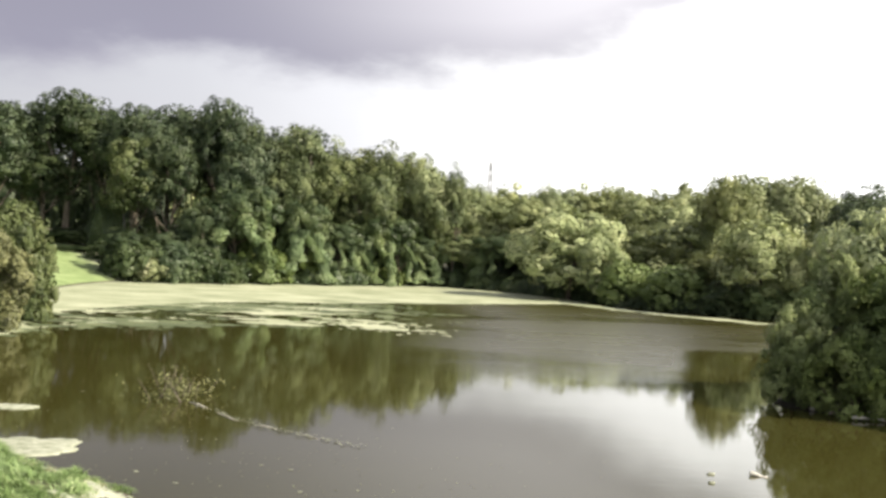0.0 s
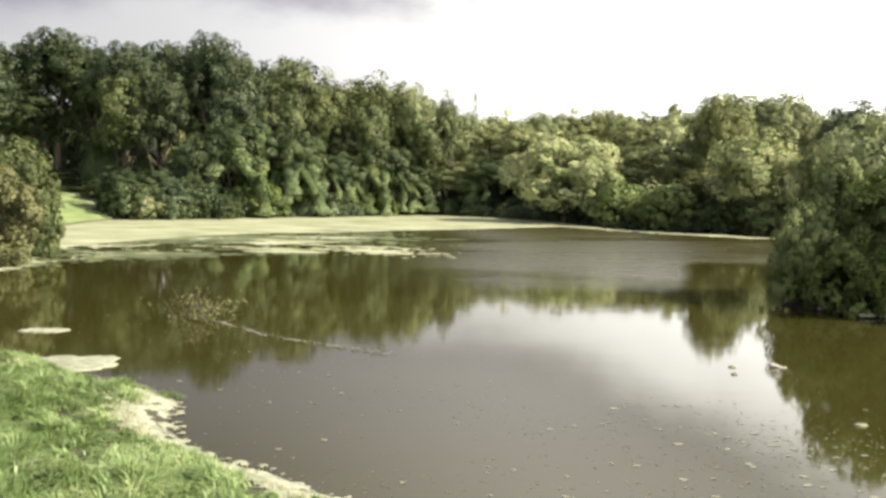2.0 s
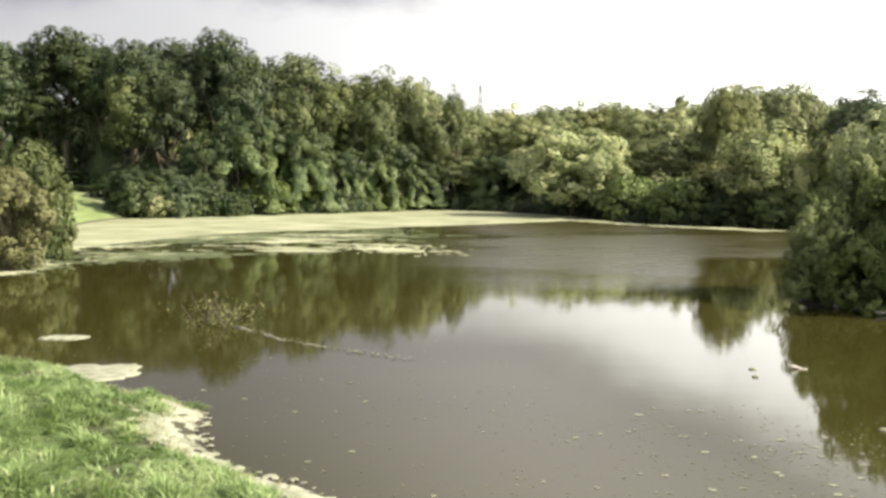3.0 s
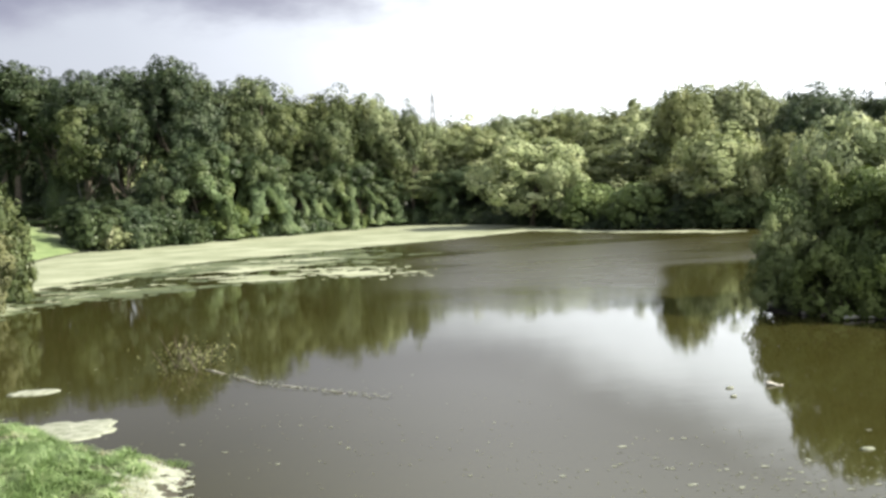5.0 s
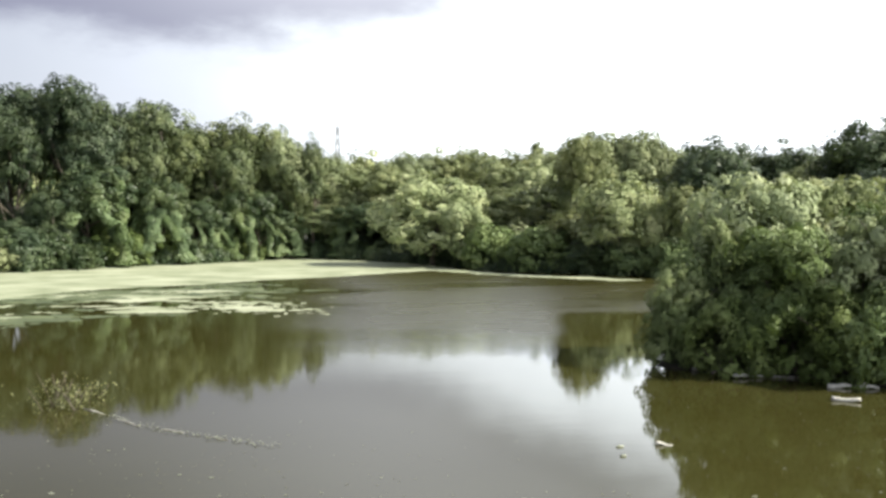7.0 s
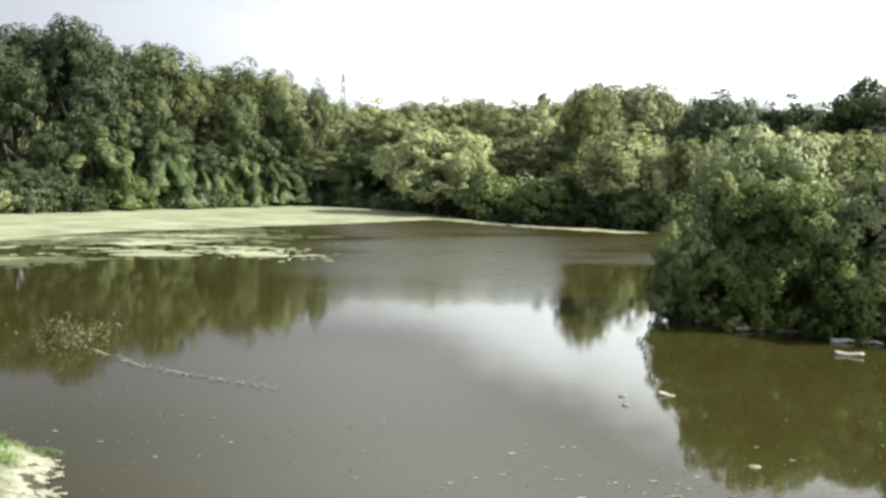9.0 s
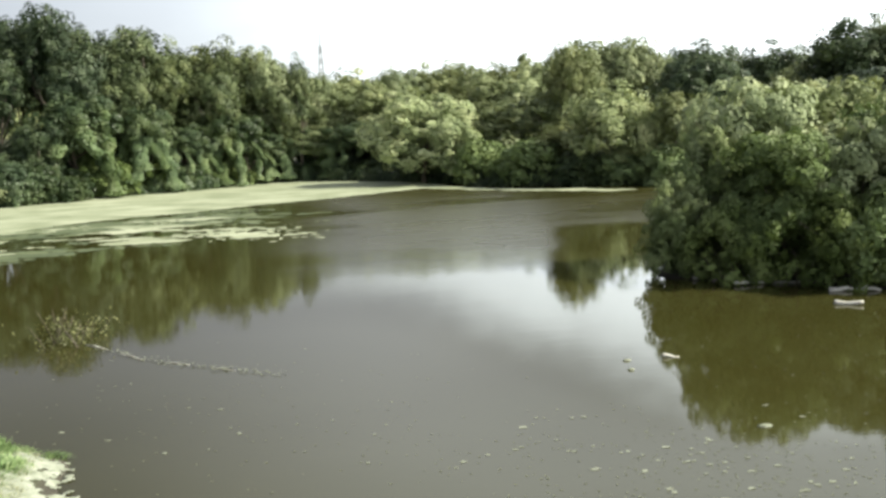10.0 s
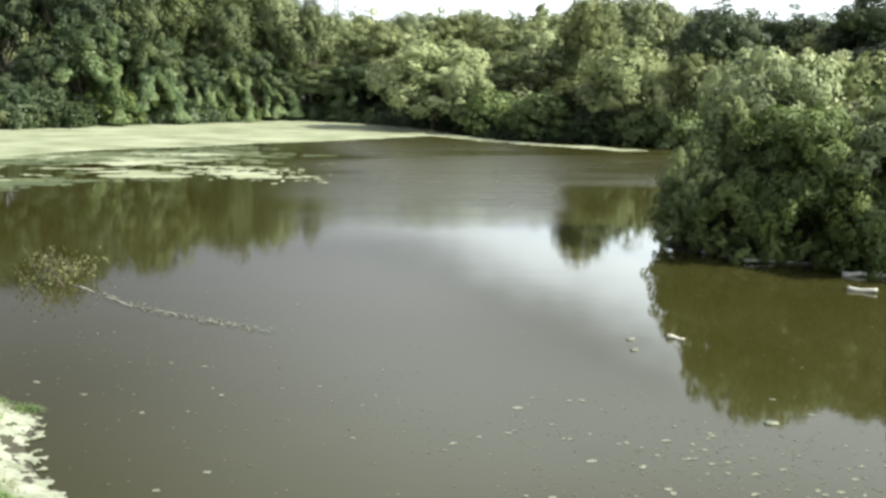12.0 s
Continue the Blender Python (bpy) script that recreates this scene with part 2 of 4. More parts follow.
BLEACHED = plain_material("bleached_wood", (0.32, 0.30, 0.25), (0.62, 0.60, 0.54), 0.85)
WET_WOOD = plain_material("wet_wood", (0.03, 0.026, 0.018), (0.10, 0.085, 0.06), 0.5)
STEEL = plain_material("grey_steel", (0.30, 0.30, 0.31), (0.42, 0.42, 0.43), 0.5, 0.3)
SPECK = plain_material("drifting_weed", (0.07, 0.075, 0.04), (0.17, 0.175, 0.12), 0.6, 0.0, 9.0)
PAD = plain_material("floating_leaf", (0.11, 0.12, 0.075), (0.29, 0.30, 0.23), 0.5, 0.0, 12.0)


# ---- mesh helpers ----
def mesh_from(name, verts, faces, mat, smooth=False):
    me = bpy.data.meshes.new(name)
    me.from_pydata(verts if isinstance(verts, list) else verts.tolist(), [], faces if isinstance(faces, list) else faces.tolist())
    for m in mat if isinstance(mat, (list, tuple)) else [mat]:
        me.materials.append(m)
    if smooth:
        me.shade_smooth()
    me.update()
    return me


def under(name, me, parent, label=""):
    """A mesh as a part of its thing."""
    ob = new(name, me)
    ob.parent = parent
    if label:
        tagged(ob, label)
    return ob


def unit(v):
    return v / np.maximum(np.linalg.norm(v, axis=-1, keepdims=True), 1e-9)


def leaf_quads(rng, centres, normals, length, width, droop=0.0):
    """Folded leaf blades: four corners each, along random ways across their normals."""
    count = len(centres)
    normals = unit(normals + rng.normal(0, 0.12, (count, 3)))
    along = unit(np.cross(normals, rng.normal(0, 1, (count, 3))))
    along[:, 2] -= droop
    along = unit(along)
    across = unit(np.cross(normals, along))
    size = rng.uniform(0.65, 1.35, (count, 1))
    a, w = along * length * size / 2, across * width * size / 2
    fold = normals * width * size * rng.uniform(0.05, 0.35, (count, 1))
    verts = np.stack([centres - a, centres + w + fold, centres + a, centres - w + fold], 1).reshape(-1, 3)
    return verts, np.arange(4 * count).reshape(-1, 4)


def ball(rng, centre, radii, rough=0.16, rings=5, around=8):
    """A lumpy closed ball, as verts and faces."""
    verts, faces = [np.array((0, 0, -1.0))], []
    for i in range(1, rings):
        lat = -math.pi / 2 + math.pi * i / rings
        for j in range(around):
            lon = 2 * math.pi * (j + 0.5 * (i % 2)) / around
            verts.append(np.array((math.cos(lat) * math.cos(lon), math.cos(lat) * math.sin(lon), math.sin(lat))))
    verts.append(np.array((0, 0, 1.0)))
    verts = np.array(verts)
    verts *= 1 + rng.uniform(-rough, rough, (len(verts), 1))
    for j in range(around):
        k = (j + 1) % around
        faces.append((0, 1 + k, 1 + j))
        for i in range(rings - 2):
            a, b = 1 + i * around, 1 + (i + 1) * around
            faces.append((a + j, a + k, b + k, b + j))
        faces.append((len(verts) - 1, 1 + (rings - 2) * around + j, 1 + (rings - 2) * around + k))
    return verts * radii + centre, faces


def tube(points, radii, around=7):
    """A tapered round limb along points, closed at both ends."""
    verts, faces = [], []
    for i, (p, r) in enumerate(zip(points, radii)):
        ahead = Vector(points[min(i + 1, len(points) - 1)]) - Vector(points[max(i - 1, 0)])
        q = ahead.to_track_quat("Z", "Y")
        for j in range(around):
            a = 2 * math.pi * j / around
            verts.append(tuple(Vector(p) + q @ Vector((r * math.cos(a), r * math.sin(a), 0))))
    for i in range(len(points) - 1):
        for j in range(around):
            k = (j + 1) % around
            faces.append((i * around + j, i * around + k, (i + 1) * around + k, (i + 1) * around + j))
    faces.append(tuple(reversed(range(around))))
    faces.append(tuple((len(points) - 1) * around + j for j in range(around)))
    return verts, faces


def joined(pieces):
    verts, faces, start = [], [], 0
    for v, f in pieces:
        v = np.asarray(v, float)
        verts.append(v)
        faces += [tuple(int(i) + start for i in face) for face in (f.tolist() if isinstance(f, np.ndarray) else f)]
        start += len(v)
    return np.concatenate(verts), faces


# ---- trees ----
def make_tree(name, seed, leaf, height=12.0, radius=3.2, base=0.3, clumps=26, leaves=6200, size=0.35, swell=0.36, vines=0, trunks=1, lean=0.15, strand_leaf=None, shelf=1.08, even=False):
    """A broad-leaved tree: tapered trunk, limbs that reach for the clumps, a crown of separate leafy clumps, and hanging vines."""
    rng = np.random.default_rng(seed)
    tree = new(name)
    low, mid = height * base, height * (1 + base) / 2
    half = height * (1 - base) / 2
    # where the clumps sit: over an uneven egg, more of them above
    heads = []
    for i in range(clumps):
        lift = 1 - 1.75 * (i + 0.5) / clumps
        lon = i * 2.39996 + rng.uniform(-0.5, 0.5)
        across = math.sqrt(max(0, 1 - lift * lift)) ** 0.8
        reach = rng.uniform(0.9, 1.0) if even else rng.uniform(0.55, 1.08)
        r = radius * swell * rng.uniform(0.5, 1.4) * (0.98 + 0.1 * lift)
        spread = max(radius - r * 0.6, 0.2)
        c = np.array((math.cos(lon) * across * spread * reach, math.sin(lon) * across * spread * reach, mid + (half - r * 0.6) * (lift ** 0.78 if lift > 0 else lift) * rng.uniform(0.86, 1.0)))
        heads.append((c, r))
    pieces = []
    area = sum(r * r for _, r in heads)
    for c, r in heads:
        count = int(leaves * r * r / area)
        # each clump is a bunch of smaller tufts
        stretch = np.array((1.0, 1.0, shelf)) * rng.uniform(0.85, 1.2, 3)
        tufts = 9
        turn = np.arange(tufts) * 2.39996 + rng.uniform(0, 6)
        lift = 1 - 1.5 * (np.arange(tufts) + 0.5) / tufts
        flat = np.sqrt(1 - lift * lift)
        out = np.stack([np.cos(turn) * flat, np.sin(turn) * flat, lift], 1) + rng.normal(0, 0.15, (tufts, 3))
        hearts, sizes = c + out * stretch * r * 0.78, r * rng.uniform(0.34, 0.58, tufts)
        own = rng.choice(tufts, count, p=sizes ** 2 / (sizes ** 2).sum())
        way = unit(unit(rng.normal(0, 1, (count, 3))) + 0.8 * out[own])
        at = hearts[own] + way * sizes[own][:, None] * np.where(rng.uniform(0, 1, (count, 1)) < 0.75, rng.uniform(0.85, 1.08, (count, 1)), rng.uniform(0.2, 0.85, (count, 1)))
        pieces.append(leaf_quads(rng, at, 0.6 * way + unit(at - c) + np.array((0, 0, 0.15)), size, size * 0.55))
        pieces.append(ball(rng, c, np.array((0.46, 0.46, 0.44 * shelf)) * r))
    under("crown", mesh_from("crown", *joined(pieces), leaf), tree)
    # trunks and limbs
    for k in range(trunks):
        tilt = rng.uniform(-lean, lean, 2) * (1 + 0.8 * (trunks > 1))
        foot = np.array((rng.uniform(-0.4, 0.4), rng.uniform(-0.4, 0.4), 0)) * (trunks > 1)
        pts = [tuple(foot + np.array((tilt[0] * height * s * s, tilt[1] * height * s * s, height * 0.8 * s - 0.25)) + np.append(rng.uniform(-0.06, 0.06, 2) * height * 0.1, 0)) for s in np.linspace(0, 1, 7)]
        girth = height * 0.020 / math.sqrt(trunks)
        under("trunk", mesh_from("trunk", *tube(pts, [girth * (1.5 if i == 0 else 1.1 - 0.15 * i) for i in range(7)], 9), BARK, True), tree)
        for c, r in heads[k::trunks][:: max(1, clumps // (7 * trunks))]:
            s = min(0.85, max(0.25, (c[2] - 0.25 * height) / (height * 0.8)))
            begin = np.array(pts[int(s * 6)])
            bend = (begin + c) / 2 + np.array((0, 0, -0.06 * height))
            under("limb", mesh_from("limb", *tube([tuple(begin), tuple(bend), tuple(c)], [girth * 0.5, girth * 0.36, girth * 0.16], 6), BARK, True), tree)
    # ropes of vine from the crown to the ground: thick leafy sleeves with dark gaps between them
    for k in range(vines):
        lon = 2 * math.pi * (k + rng.uniform(-0.35, 0.35)) / vines
        top_out, foot_out = radius * rng.uniform(0.35, 0.75), radius * rng.uniform(0.85, 1.25)
        z0, z1 = height * rng.uniform(0.55, 0.92), height * rng.choice([-0.02, -0.02, 0.1, 0.25, 0.4])
        swing = rng.uniform(-0.7, 0.7)
        girth = rng.uniform(0.18, 0.62)

        def rope(q):
            out, turn = top_out + (foot_out - top_out) * q ** 1.3, lon + swing * q + 0.06 * np.sin(q * 9 + k)
            return np.stack([np.cos(turn) * out, np.sin(turn) * out, z0 + (z1 - z0) * q], -1)

        count = int((z0 - z1) * 430 * girth + 120)
        s = rng.uniform(0, 1, count)
        wide = girth * (0.75 + 0.6 * s) * (1 + 0.35 * np.sin(s * (z0 - z1) * 2.6 + 2 * k))
        spin = rng.uniform(0, 2 * math.pi, count)
        side = np.stack([np.cos(spin), np.sin(spin), np.full(count, 0.25)], 1)
        at = rope(s) + side * wide[:, None] * rng.uniform(0.8, 1.1, (count, 1))
        strand = [leaf_quads(rng, at, side, size * 0.95, size * 0.55, 0.8)]
        steps = np.linspace(0, 1, 7)
        strand.append(tube([tuple(p) for p in rope(steps)], list(girth * (0.5 + 0.42 * steps)), 7))
        under("vine", mesh_from("vine", *joined(strand), strand_leaf or LEAF_STRAND_LIT), tree)
    return tree


PROTOS = {}


def proto(key, **how):
    """One tree of a kind, kept at the origin until its copies stand."""
    tree = make_tree("tree", **how)
    at = np.array([v.co[:] for v in tree.children[0].data.vertices])
    PROTOS[key] = tree, float(np.percentile(at[:, 2], 99.7)), float(np.percentile(np.hypot(at[:, 0], at[:, 1]), 92))


proto("deep_a", seed=11, leaf=LEAF_DEEP, base=0.32, clumps=20, leaves=7000, swell=0.44)
proto("deep_b", seed=12, leaf=LEAF_DEEP, base=0.34, clumps=23, leaves=7000, swell=0.42)
proto("deep_c", seed=13, leaf=LEAF_OLIVE, base=0.28, clumps=26, leaves=7000, swell=0.38)
proto("dull_a", seed=14, leaf=LEAF_DULL, base=0.30, clumps=24, swell=0.38)
proto("dull_b", seed=15, leaf=LEAF_DULL, base=0.34, clumps=18, swell=0.44)
proto("dome", seed=31, leaf=LEAF_DULL, radius=5.0, base=-0.1, clumps=46, leaves=13000, size=0.42, swell=0.38, even=True)
proto("dome_deep", seed=35, leaf=LEAF_VINE, radius=5.0, base=-0.1, clumps=46, leaves=20000, size=0.42, swell=0.42, even=True)
proto("crown_a", seed=32, leaf=LEAF_DEEP, height=16, radius=3.6, base=0.46, clumps=22, leaves=7500, swell=0.44)
proto("crown_b", seed=33, leaf=LEAF_OLIVE, height=16, radius=3.6, base=0.42, clumps=23, leaves=7500, swell=0.44)
proto("light_a", seed=16, leaf=LEAF_LIGHT, height=9.0, radius=3.6, base=0.02, clumps=21, leaves=7500, swell=0.40, shelf=0.62)
proto("light_b", seed=17, leaf=LEAF_LIGHT, height=9.0, radius=3.2, base=0.0, clumps=17, swell=0.44, shelf=0.68)
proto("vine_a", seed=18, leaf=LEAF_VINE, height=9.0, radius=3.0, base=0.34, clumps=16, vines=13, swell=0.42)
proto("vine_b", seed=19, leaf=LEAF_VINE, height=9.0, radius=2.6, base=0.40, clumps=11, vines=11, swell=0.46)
# Vine tree in darker leaf: shade of the wood's left end put into colour.
proto("vine_c", seed=34, leaf=LEAF_DEEP, height=9.0, radius=2.9, base=0.25, clumps=16, vines=8, swell=0.42, strand_leaf=LEAF_DEEP)
proto("spire", seed=20, leaf=LEAF_DULL, height=12.0, radius=1.6, base=0.2, clumps=40, leaves=3600, swell=0.5)
proto("shrub_a", seed=21, leaf=LEAF_VINE, height=3.6, radius=2.4, base=-0.30, clumps=18, leaves=3400, swell=0.38, trunks=3)
proto("shrub_b", seed=22, leaf=LEAF_BUSH, height=3.4, radius=2.4, base=-0.30, clumps=20, leaves=3400, swell=0.36, trunks=3)
proto("shrub_pale", seed=23, leaf=LEAF_PALE, height=2.4, radius=1.6, base=0.0, clumps=16, leaves=1600, size=0.36, swell=0.34, trunks=3)
proto("bush_tan", seed=24, leaf=LEAF_TAN, height=6.0, radius=2.8, base=-0.30, clumps=30, leaves=9000, size=0.26, swell=0.32, trunks=3)
proto("bush_olive", seed=25, leaf=LEAF_OLIVE, height=6.0, radius=2.6, base=-0.30, clumps=30, leaves=9000, size=0.26, swell=0.32, trunks=3)
proto("near_a", seed=26, leaf=LEAF_LIGHT, height=7.5, radius=3.4, base=0.08, clumps=30, leaves=16000, size=0.24, swell=0.33, trunks=3, lean=0.25, shelf=0.62)
proto("near_b", seed=27, leaf=LEAF_BUSH, height=7.5, radius=3.2, base=-0.02, clumps=28, leaves=15000, size=0.24, swell=0.34, trunks=3, lean=0.25, shelf=0.66)
proto("near_c", seed=28, leaf=LEAF_BUSH, height=4.0, radius=2.4, base=-0.3, clumps=26, leaves=9000, size=0.22, swell=0.33, trunks=4, lean=0.3, shelf=0.8)
proto("near_e", seed=30, leaf=LEAF_NEAR, height=7.5, radius=3.2, base=-0.08, clumps=28, leaves=13000, size=0.24, swell=0.34, trunks=3, lean=0.25, shelf=0.75)
proto("near_d", seed=29, leaf=LEAF_NEAR, height=4.0, radius=2.4, base=-0.3, clumps=24, leaves=8000, size=0.22, swell=0.35, trunks=4, lean=0.3, shelf=0.85)

LABELS = {
    "deep": ("tall dark green broad-leaved tree in dense woodland", "tree", "woodland trees beyond the pond"),
    "dull": ("tall olive-green tree with a broad domed crown", "tree", "woodland trees beyond the pond"),
    "crown": ("tall dark green tree with a rounded crown", "tree", "woodland trees beyond the pond"),
    "dome": ("tall olive-green tree with a broad domed crown", "tree", "woodland trees beyond the pond"),
    "light": ("sunlit yellow-green leafy tree by the far water", "tree", "woodland trees beyond the pond"),
    "vine": ("tree draped in hanging vines beside the pond", "tree", "vine-draped trees on the far shore"),
    "spire": ("slender olive-green tree rising above the woods", "tree", "woodland trees beyond the pond"),
    "shrub": ("low leafy green shrub at the wood's edge", "shrub", "shrubs on the far shore"),
    "bush": ("rounded olive bush on the grassy pond bank", "bush", "bushes on the grassy bank"),
    "near": ("leafy green waterside tree overhanging the pond", "tree", "waterside trees on the point"),
}
turning = random.Random(5)


def plant(key, x, y, top, radius, turn=None):
    """A tree of that kind with its foot on the ground at (x, y), its top that far above the water, and that wide."""
    tree, h, r = PROTOS[key]
    z = max(float(lie([(x, y)])[0]), -0.15)
    height = top - z
    m = pose(x, y, z, 0, 0, turning.uniform(0, 360) if turn is None else turn) @ Matrix.Diagonal((radius / r, radius / r, height / h, 1))
    ob = copy_thing(tree, m)
    kind = key.split("_")[0]
    ob.name = {"shrub": "shrub", "bush": "bush"}.get(kind, "tree")
    label, category, group = LABELS[kind]
    if key == "dome_deep":
        label = "tall dark green tree with a broad domed crown"
    if key == "shrub_pale":
        label = "pale cream-leaved shrub at the wood's edge"
    if key == "bush_tan":
        label = "rounded brownish-olive bush on the pond bank"
    return tagged(ob, label, category, group, "thing")


# ---- the lie of the land ----
SHORE = [(-2.55, 17.3), (-1.75, 16.45), (-0.9, 15.5), (0.4, 15.15), (1.3, 14.5), (2.5, 14.35), (3.45, 15.05), (4.2, 14.85), (5.2, 14.4), (5.9, 14.65), (7.2, 14.8),
         (14, 15.5), (23, 20), (26, 28), (19.0, 34.5), (16.0, 37.9), (12.9, 39.7), (13.4, 42.7), (22, 50), (33, 62), (35, 76),
         (26.5, 88), (20, 91.5), (15.5, 95.6), (11.5, 103.5), (6, 110), (-3, 117.5), (-10, 108.5), (-18, 104.5), (-27, 98.5),
         (-29, 86), (-26.5, 72), (-23.5, 60), (-20.6, 51), (-27, 44), (-24, 34), (-12, 28.0), (-10.0, 27.0), (-8.3, 25.2), (-6.3, 23.7),
         (-5.15, 22.5), (-5.0, 20.8), (-4.25, 19.1), (-3.45, 17.95)]


def rounded(points, steps=6):
    """A closed Catmull-Rom line through points."""
    p = [np.array(q, float) for q in points]
    out = []
    for i in range(len(p)):
        a, b, c, d = p[i - 1], p[i], p[(i + 1) % len(p)], p[(i + 2) % len(p)]
        for s in np.linspace(0, 1, steps, endpoint=False):
            out.append(0.5 * (2 * b + (c - a) * s + (2 * a - 5 * b + 4 * c - d) * s * s + (3 * b - a - 3 * c + d) * s ** 3))
    return np.array(out)


LINE = rounded(SHORE)


def from_shore(xy):
    """Metres from the waterline: above nought on land."""
    xy = np.asarray(xy, float).reshape(-1, 2)
    best, inside = np.full(len(xy), 1e9), np.zeros(len(xy), bool)
    for a, b in zip(LINE, np.roll(LINE, -1, 0)):
        ab = b - a
        s = np.clip(((xy - a) @ ab) / max(ab @ ab, 1e-9), 0, 1)
        best = np.minimum(best, np.hypot(*(xy - a - s[:, None] * ab).T))
        crosses = (a[1] > xy[:, 1]) != (b[1] > xy[:, 1])
        with np.errstate(divide="ignore", invalid="ignore"):
            inside ^= crosses & (xy[:, 0] < ab[0] * (xy[:, 1] - a[1]) / (ab[1] if ab[1] else 1e-9) + a[0])
    return np.where(inside, -best, best)


def wave(x, y, size, seed=0.0):
    """Smooth noise from nought to one."""
    return np.array([noise.noise(Vector((a / size + seed, b / size - seed, seed * 3.1))) for a, b in zip(np.ravel(x), np.ravel(y))]) * 0.6 + 0.5


def step(v, a, b):
    s = np.clip((np.asarray(v, float) - a) / (b - a), 0, 1)
    return s * s * (3 - 2 * s)


def lie(xy):
    """The ground's height at places."""
    xy = np.asarray(xy, float).reshape(-1, 2)
    d = from_shore(xy)
    x, y = xy.T
    bank = np.where(d > 0, np.minimum(d * 0.30, 0.30) + 0.045 * np.clip(d - 1, 0, 14), np.maximum(d * 0.35, -1.6))
    rise = np.clip(d - 2, 0, 60) * 0.035 * step(y, 60, 100)
    lawn = 0.075 * np.clip(d, 0, 25) * step(-x, 22, 30) * step(y, 55, 75)
    rough = np.where(d > 0.3, (wave(x, y, 2.3, 1.7) - 0.5) * 0.22 * step(d, 0.2, 2.0), 0)
    far = step(np.hypot(x, y - 60), 150, 700) * 6
    return bank + rise + lawn + rough + far


def make_ground():
    def lines(near, fine, low, high, coarse):
        inner = list(np.arange(near[0], near[1] + 1e-6, fine))
        below = list(np.arange(near[0] - coarse, low, -coarse))[::-1]
        beyond = list(np.arange(near[1] + coarse, high, coarse))
        reach = [high + 20 * 1.45 ** k for k in range(14)]
        return np.array([low - (r - high) for r in reach[::-1]] + below + inner + beyond + reach)

    xs, ys = lines((-14, 10), 0.3, -62, 62, 1.2), lines((9, 31), 0.3, -24, 150, 1.2)
    gx, gy = np.meshgrid(xs, ys)
    xy = np.stack([gx.ravel(), gy.ravel()], 1)
    z = lie(xy)
    cols, rows = len(xs), len(ys)
    i, j = np.meshgrid(np.arange(cols - 1), np.arange(rows - 1))
    k = (j * cols + i).ravel()
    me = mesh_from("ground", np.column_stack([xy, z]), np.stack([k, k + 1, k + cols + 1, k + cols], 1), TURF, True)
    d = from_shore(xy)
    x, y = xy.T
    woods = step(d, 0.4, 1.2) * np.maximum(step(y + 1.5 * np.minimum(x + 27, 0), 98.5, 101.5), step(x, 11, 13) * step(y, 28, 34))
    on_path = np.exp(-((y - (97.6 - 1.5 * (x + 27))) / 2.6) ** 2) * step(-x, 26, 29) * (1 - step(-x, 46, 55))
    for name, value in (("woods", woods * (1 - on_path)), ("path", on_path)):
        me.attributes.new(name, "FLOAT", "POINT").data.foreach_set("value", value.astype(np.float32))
    return tagged(new("ground", me), "grassy pond bank and woodland floor", "ground", kind="structure")


make_ground()


def make_water():
    verts = [(-60, 5, 0), (60, 5, 0), (60, 125, 0), (-60, 125, 0)]
    return tagged(new("water", mesh_from("water", verts, [(0, 1, 2, 3)], WATER)), "still murky brown-green pond water", "water", kind="structure")


make_water()


# the tall wood on the far side, back to front
plant("deep_b", -52.5, 110.1, 17.4, 5.2)
plant("deep_a", -46.3, 108.5, 17.1, 4.3)
plant("crown_a", -45.8, 118.5, 17.4, 4.5)
plant("crown_a", -40.6, 117.2, 18.8, 4.2)
plant("deep_a", -37.2, 118.3, 17.0, 4.0)
plant("crown_a", -32.0, 112.5, 17.0, 3.8)
plant("deep_b", -29.5, 116.3, 17.4, 3.9)
plant("deep_c", -27.5, 118.9, 16.6, 3.5)
plant("crown_a", -23.9, 114.5, 18.3, 3.2)
plant("deep_b", -21.5, 117.0, 15.9, 3.7)
plant("crown_b", -21.6, 117.8, 16.5, 3.9)
plant("crown_a", -19.1, 121.2, 15.4, 3.8)
plant("deep_c", -15.7, 117.7, 16.0, 4.0)
plant("crown_b", -12.9, 120.0, 14.6, 3.7)
plant("dull_a", -9.9, 122.3, 14.6, 3.5)
plant("crown_b", -7.0, 118.5, 14.9, 3.3)
plant("dull_b", -4.4, 120.6, 13.9, 3.2)
plant("dull_a", -2.6, 117.7, 12.8, 2.7)
plant("crown_b", 0.1, 116.7, 12.9, 1.6)
plant("dull_b", -1.2, 119.7, 11.5, 2.4)
plant("dull_a", 2.1, 121.7, 11.0, 2.4)

# its middle
plant("deep_b", -47.0, 112.6, 13.4, 4.5)
plant("deep_a", -42.8, 116.4, 12.0, 3.9)
plant("deep_c", -30.9, 108.7, 13.4, 3.2)
plant("deep_b", -27.5, 108.3, 13.8, 2.8)
plant("deep_a", -20.4, 109.8, 13.4, 3.0)
plant("deep_c", -16.0, 111.6, 12.2, 2.7)
plant("deep_c", -12.5, 114.0, 12.4, 2.9)
plant("deep_c", -8.1, 113.4, 11.2, 2.7)
plant("deep_c", -2.0, 116.7, 9.7, 2.3)

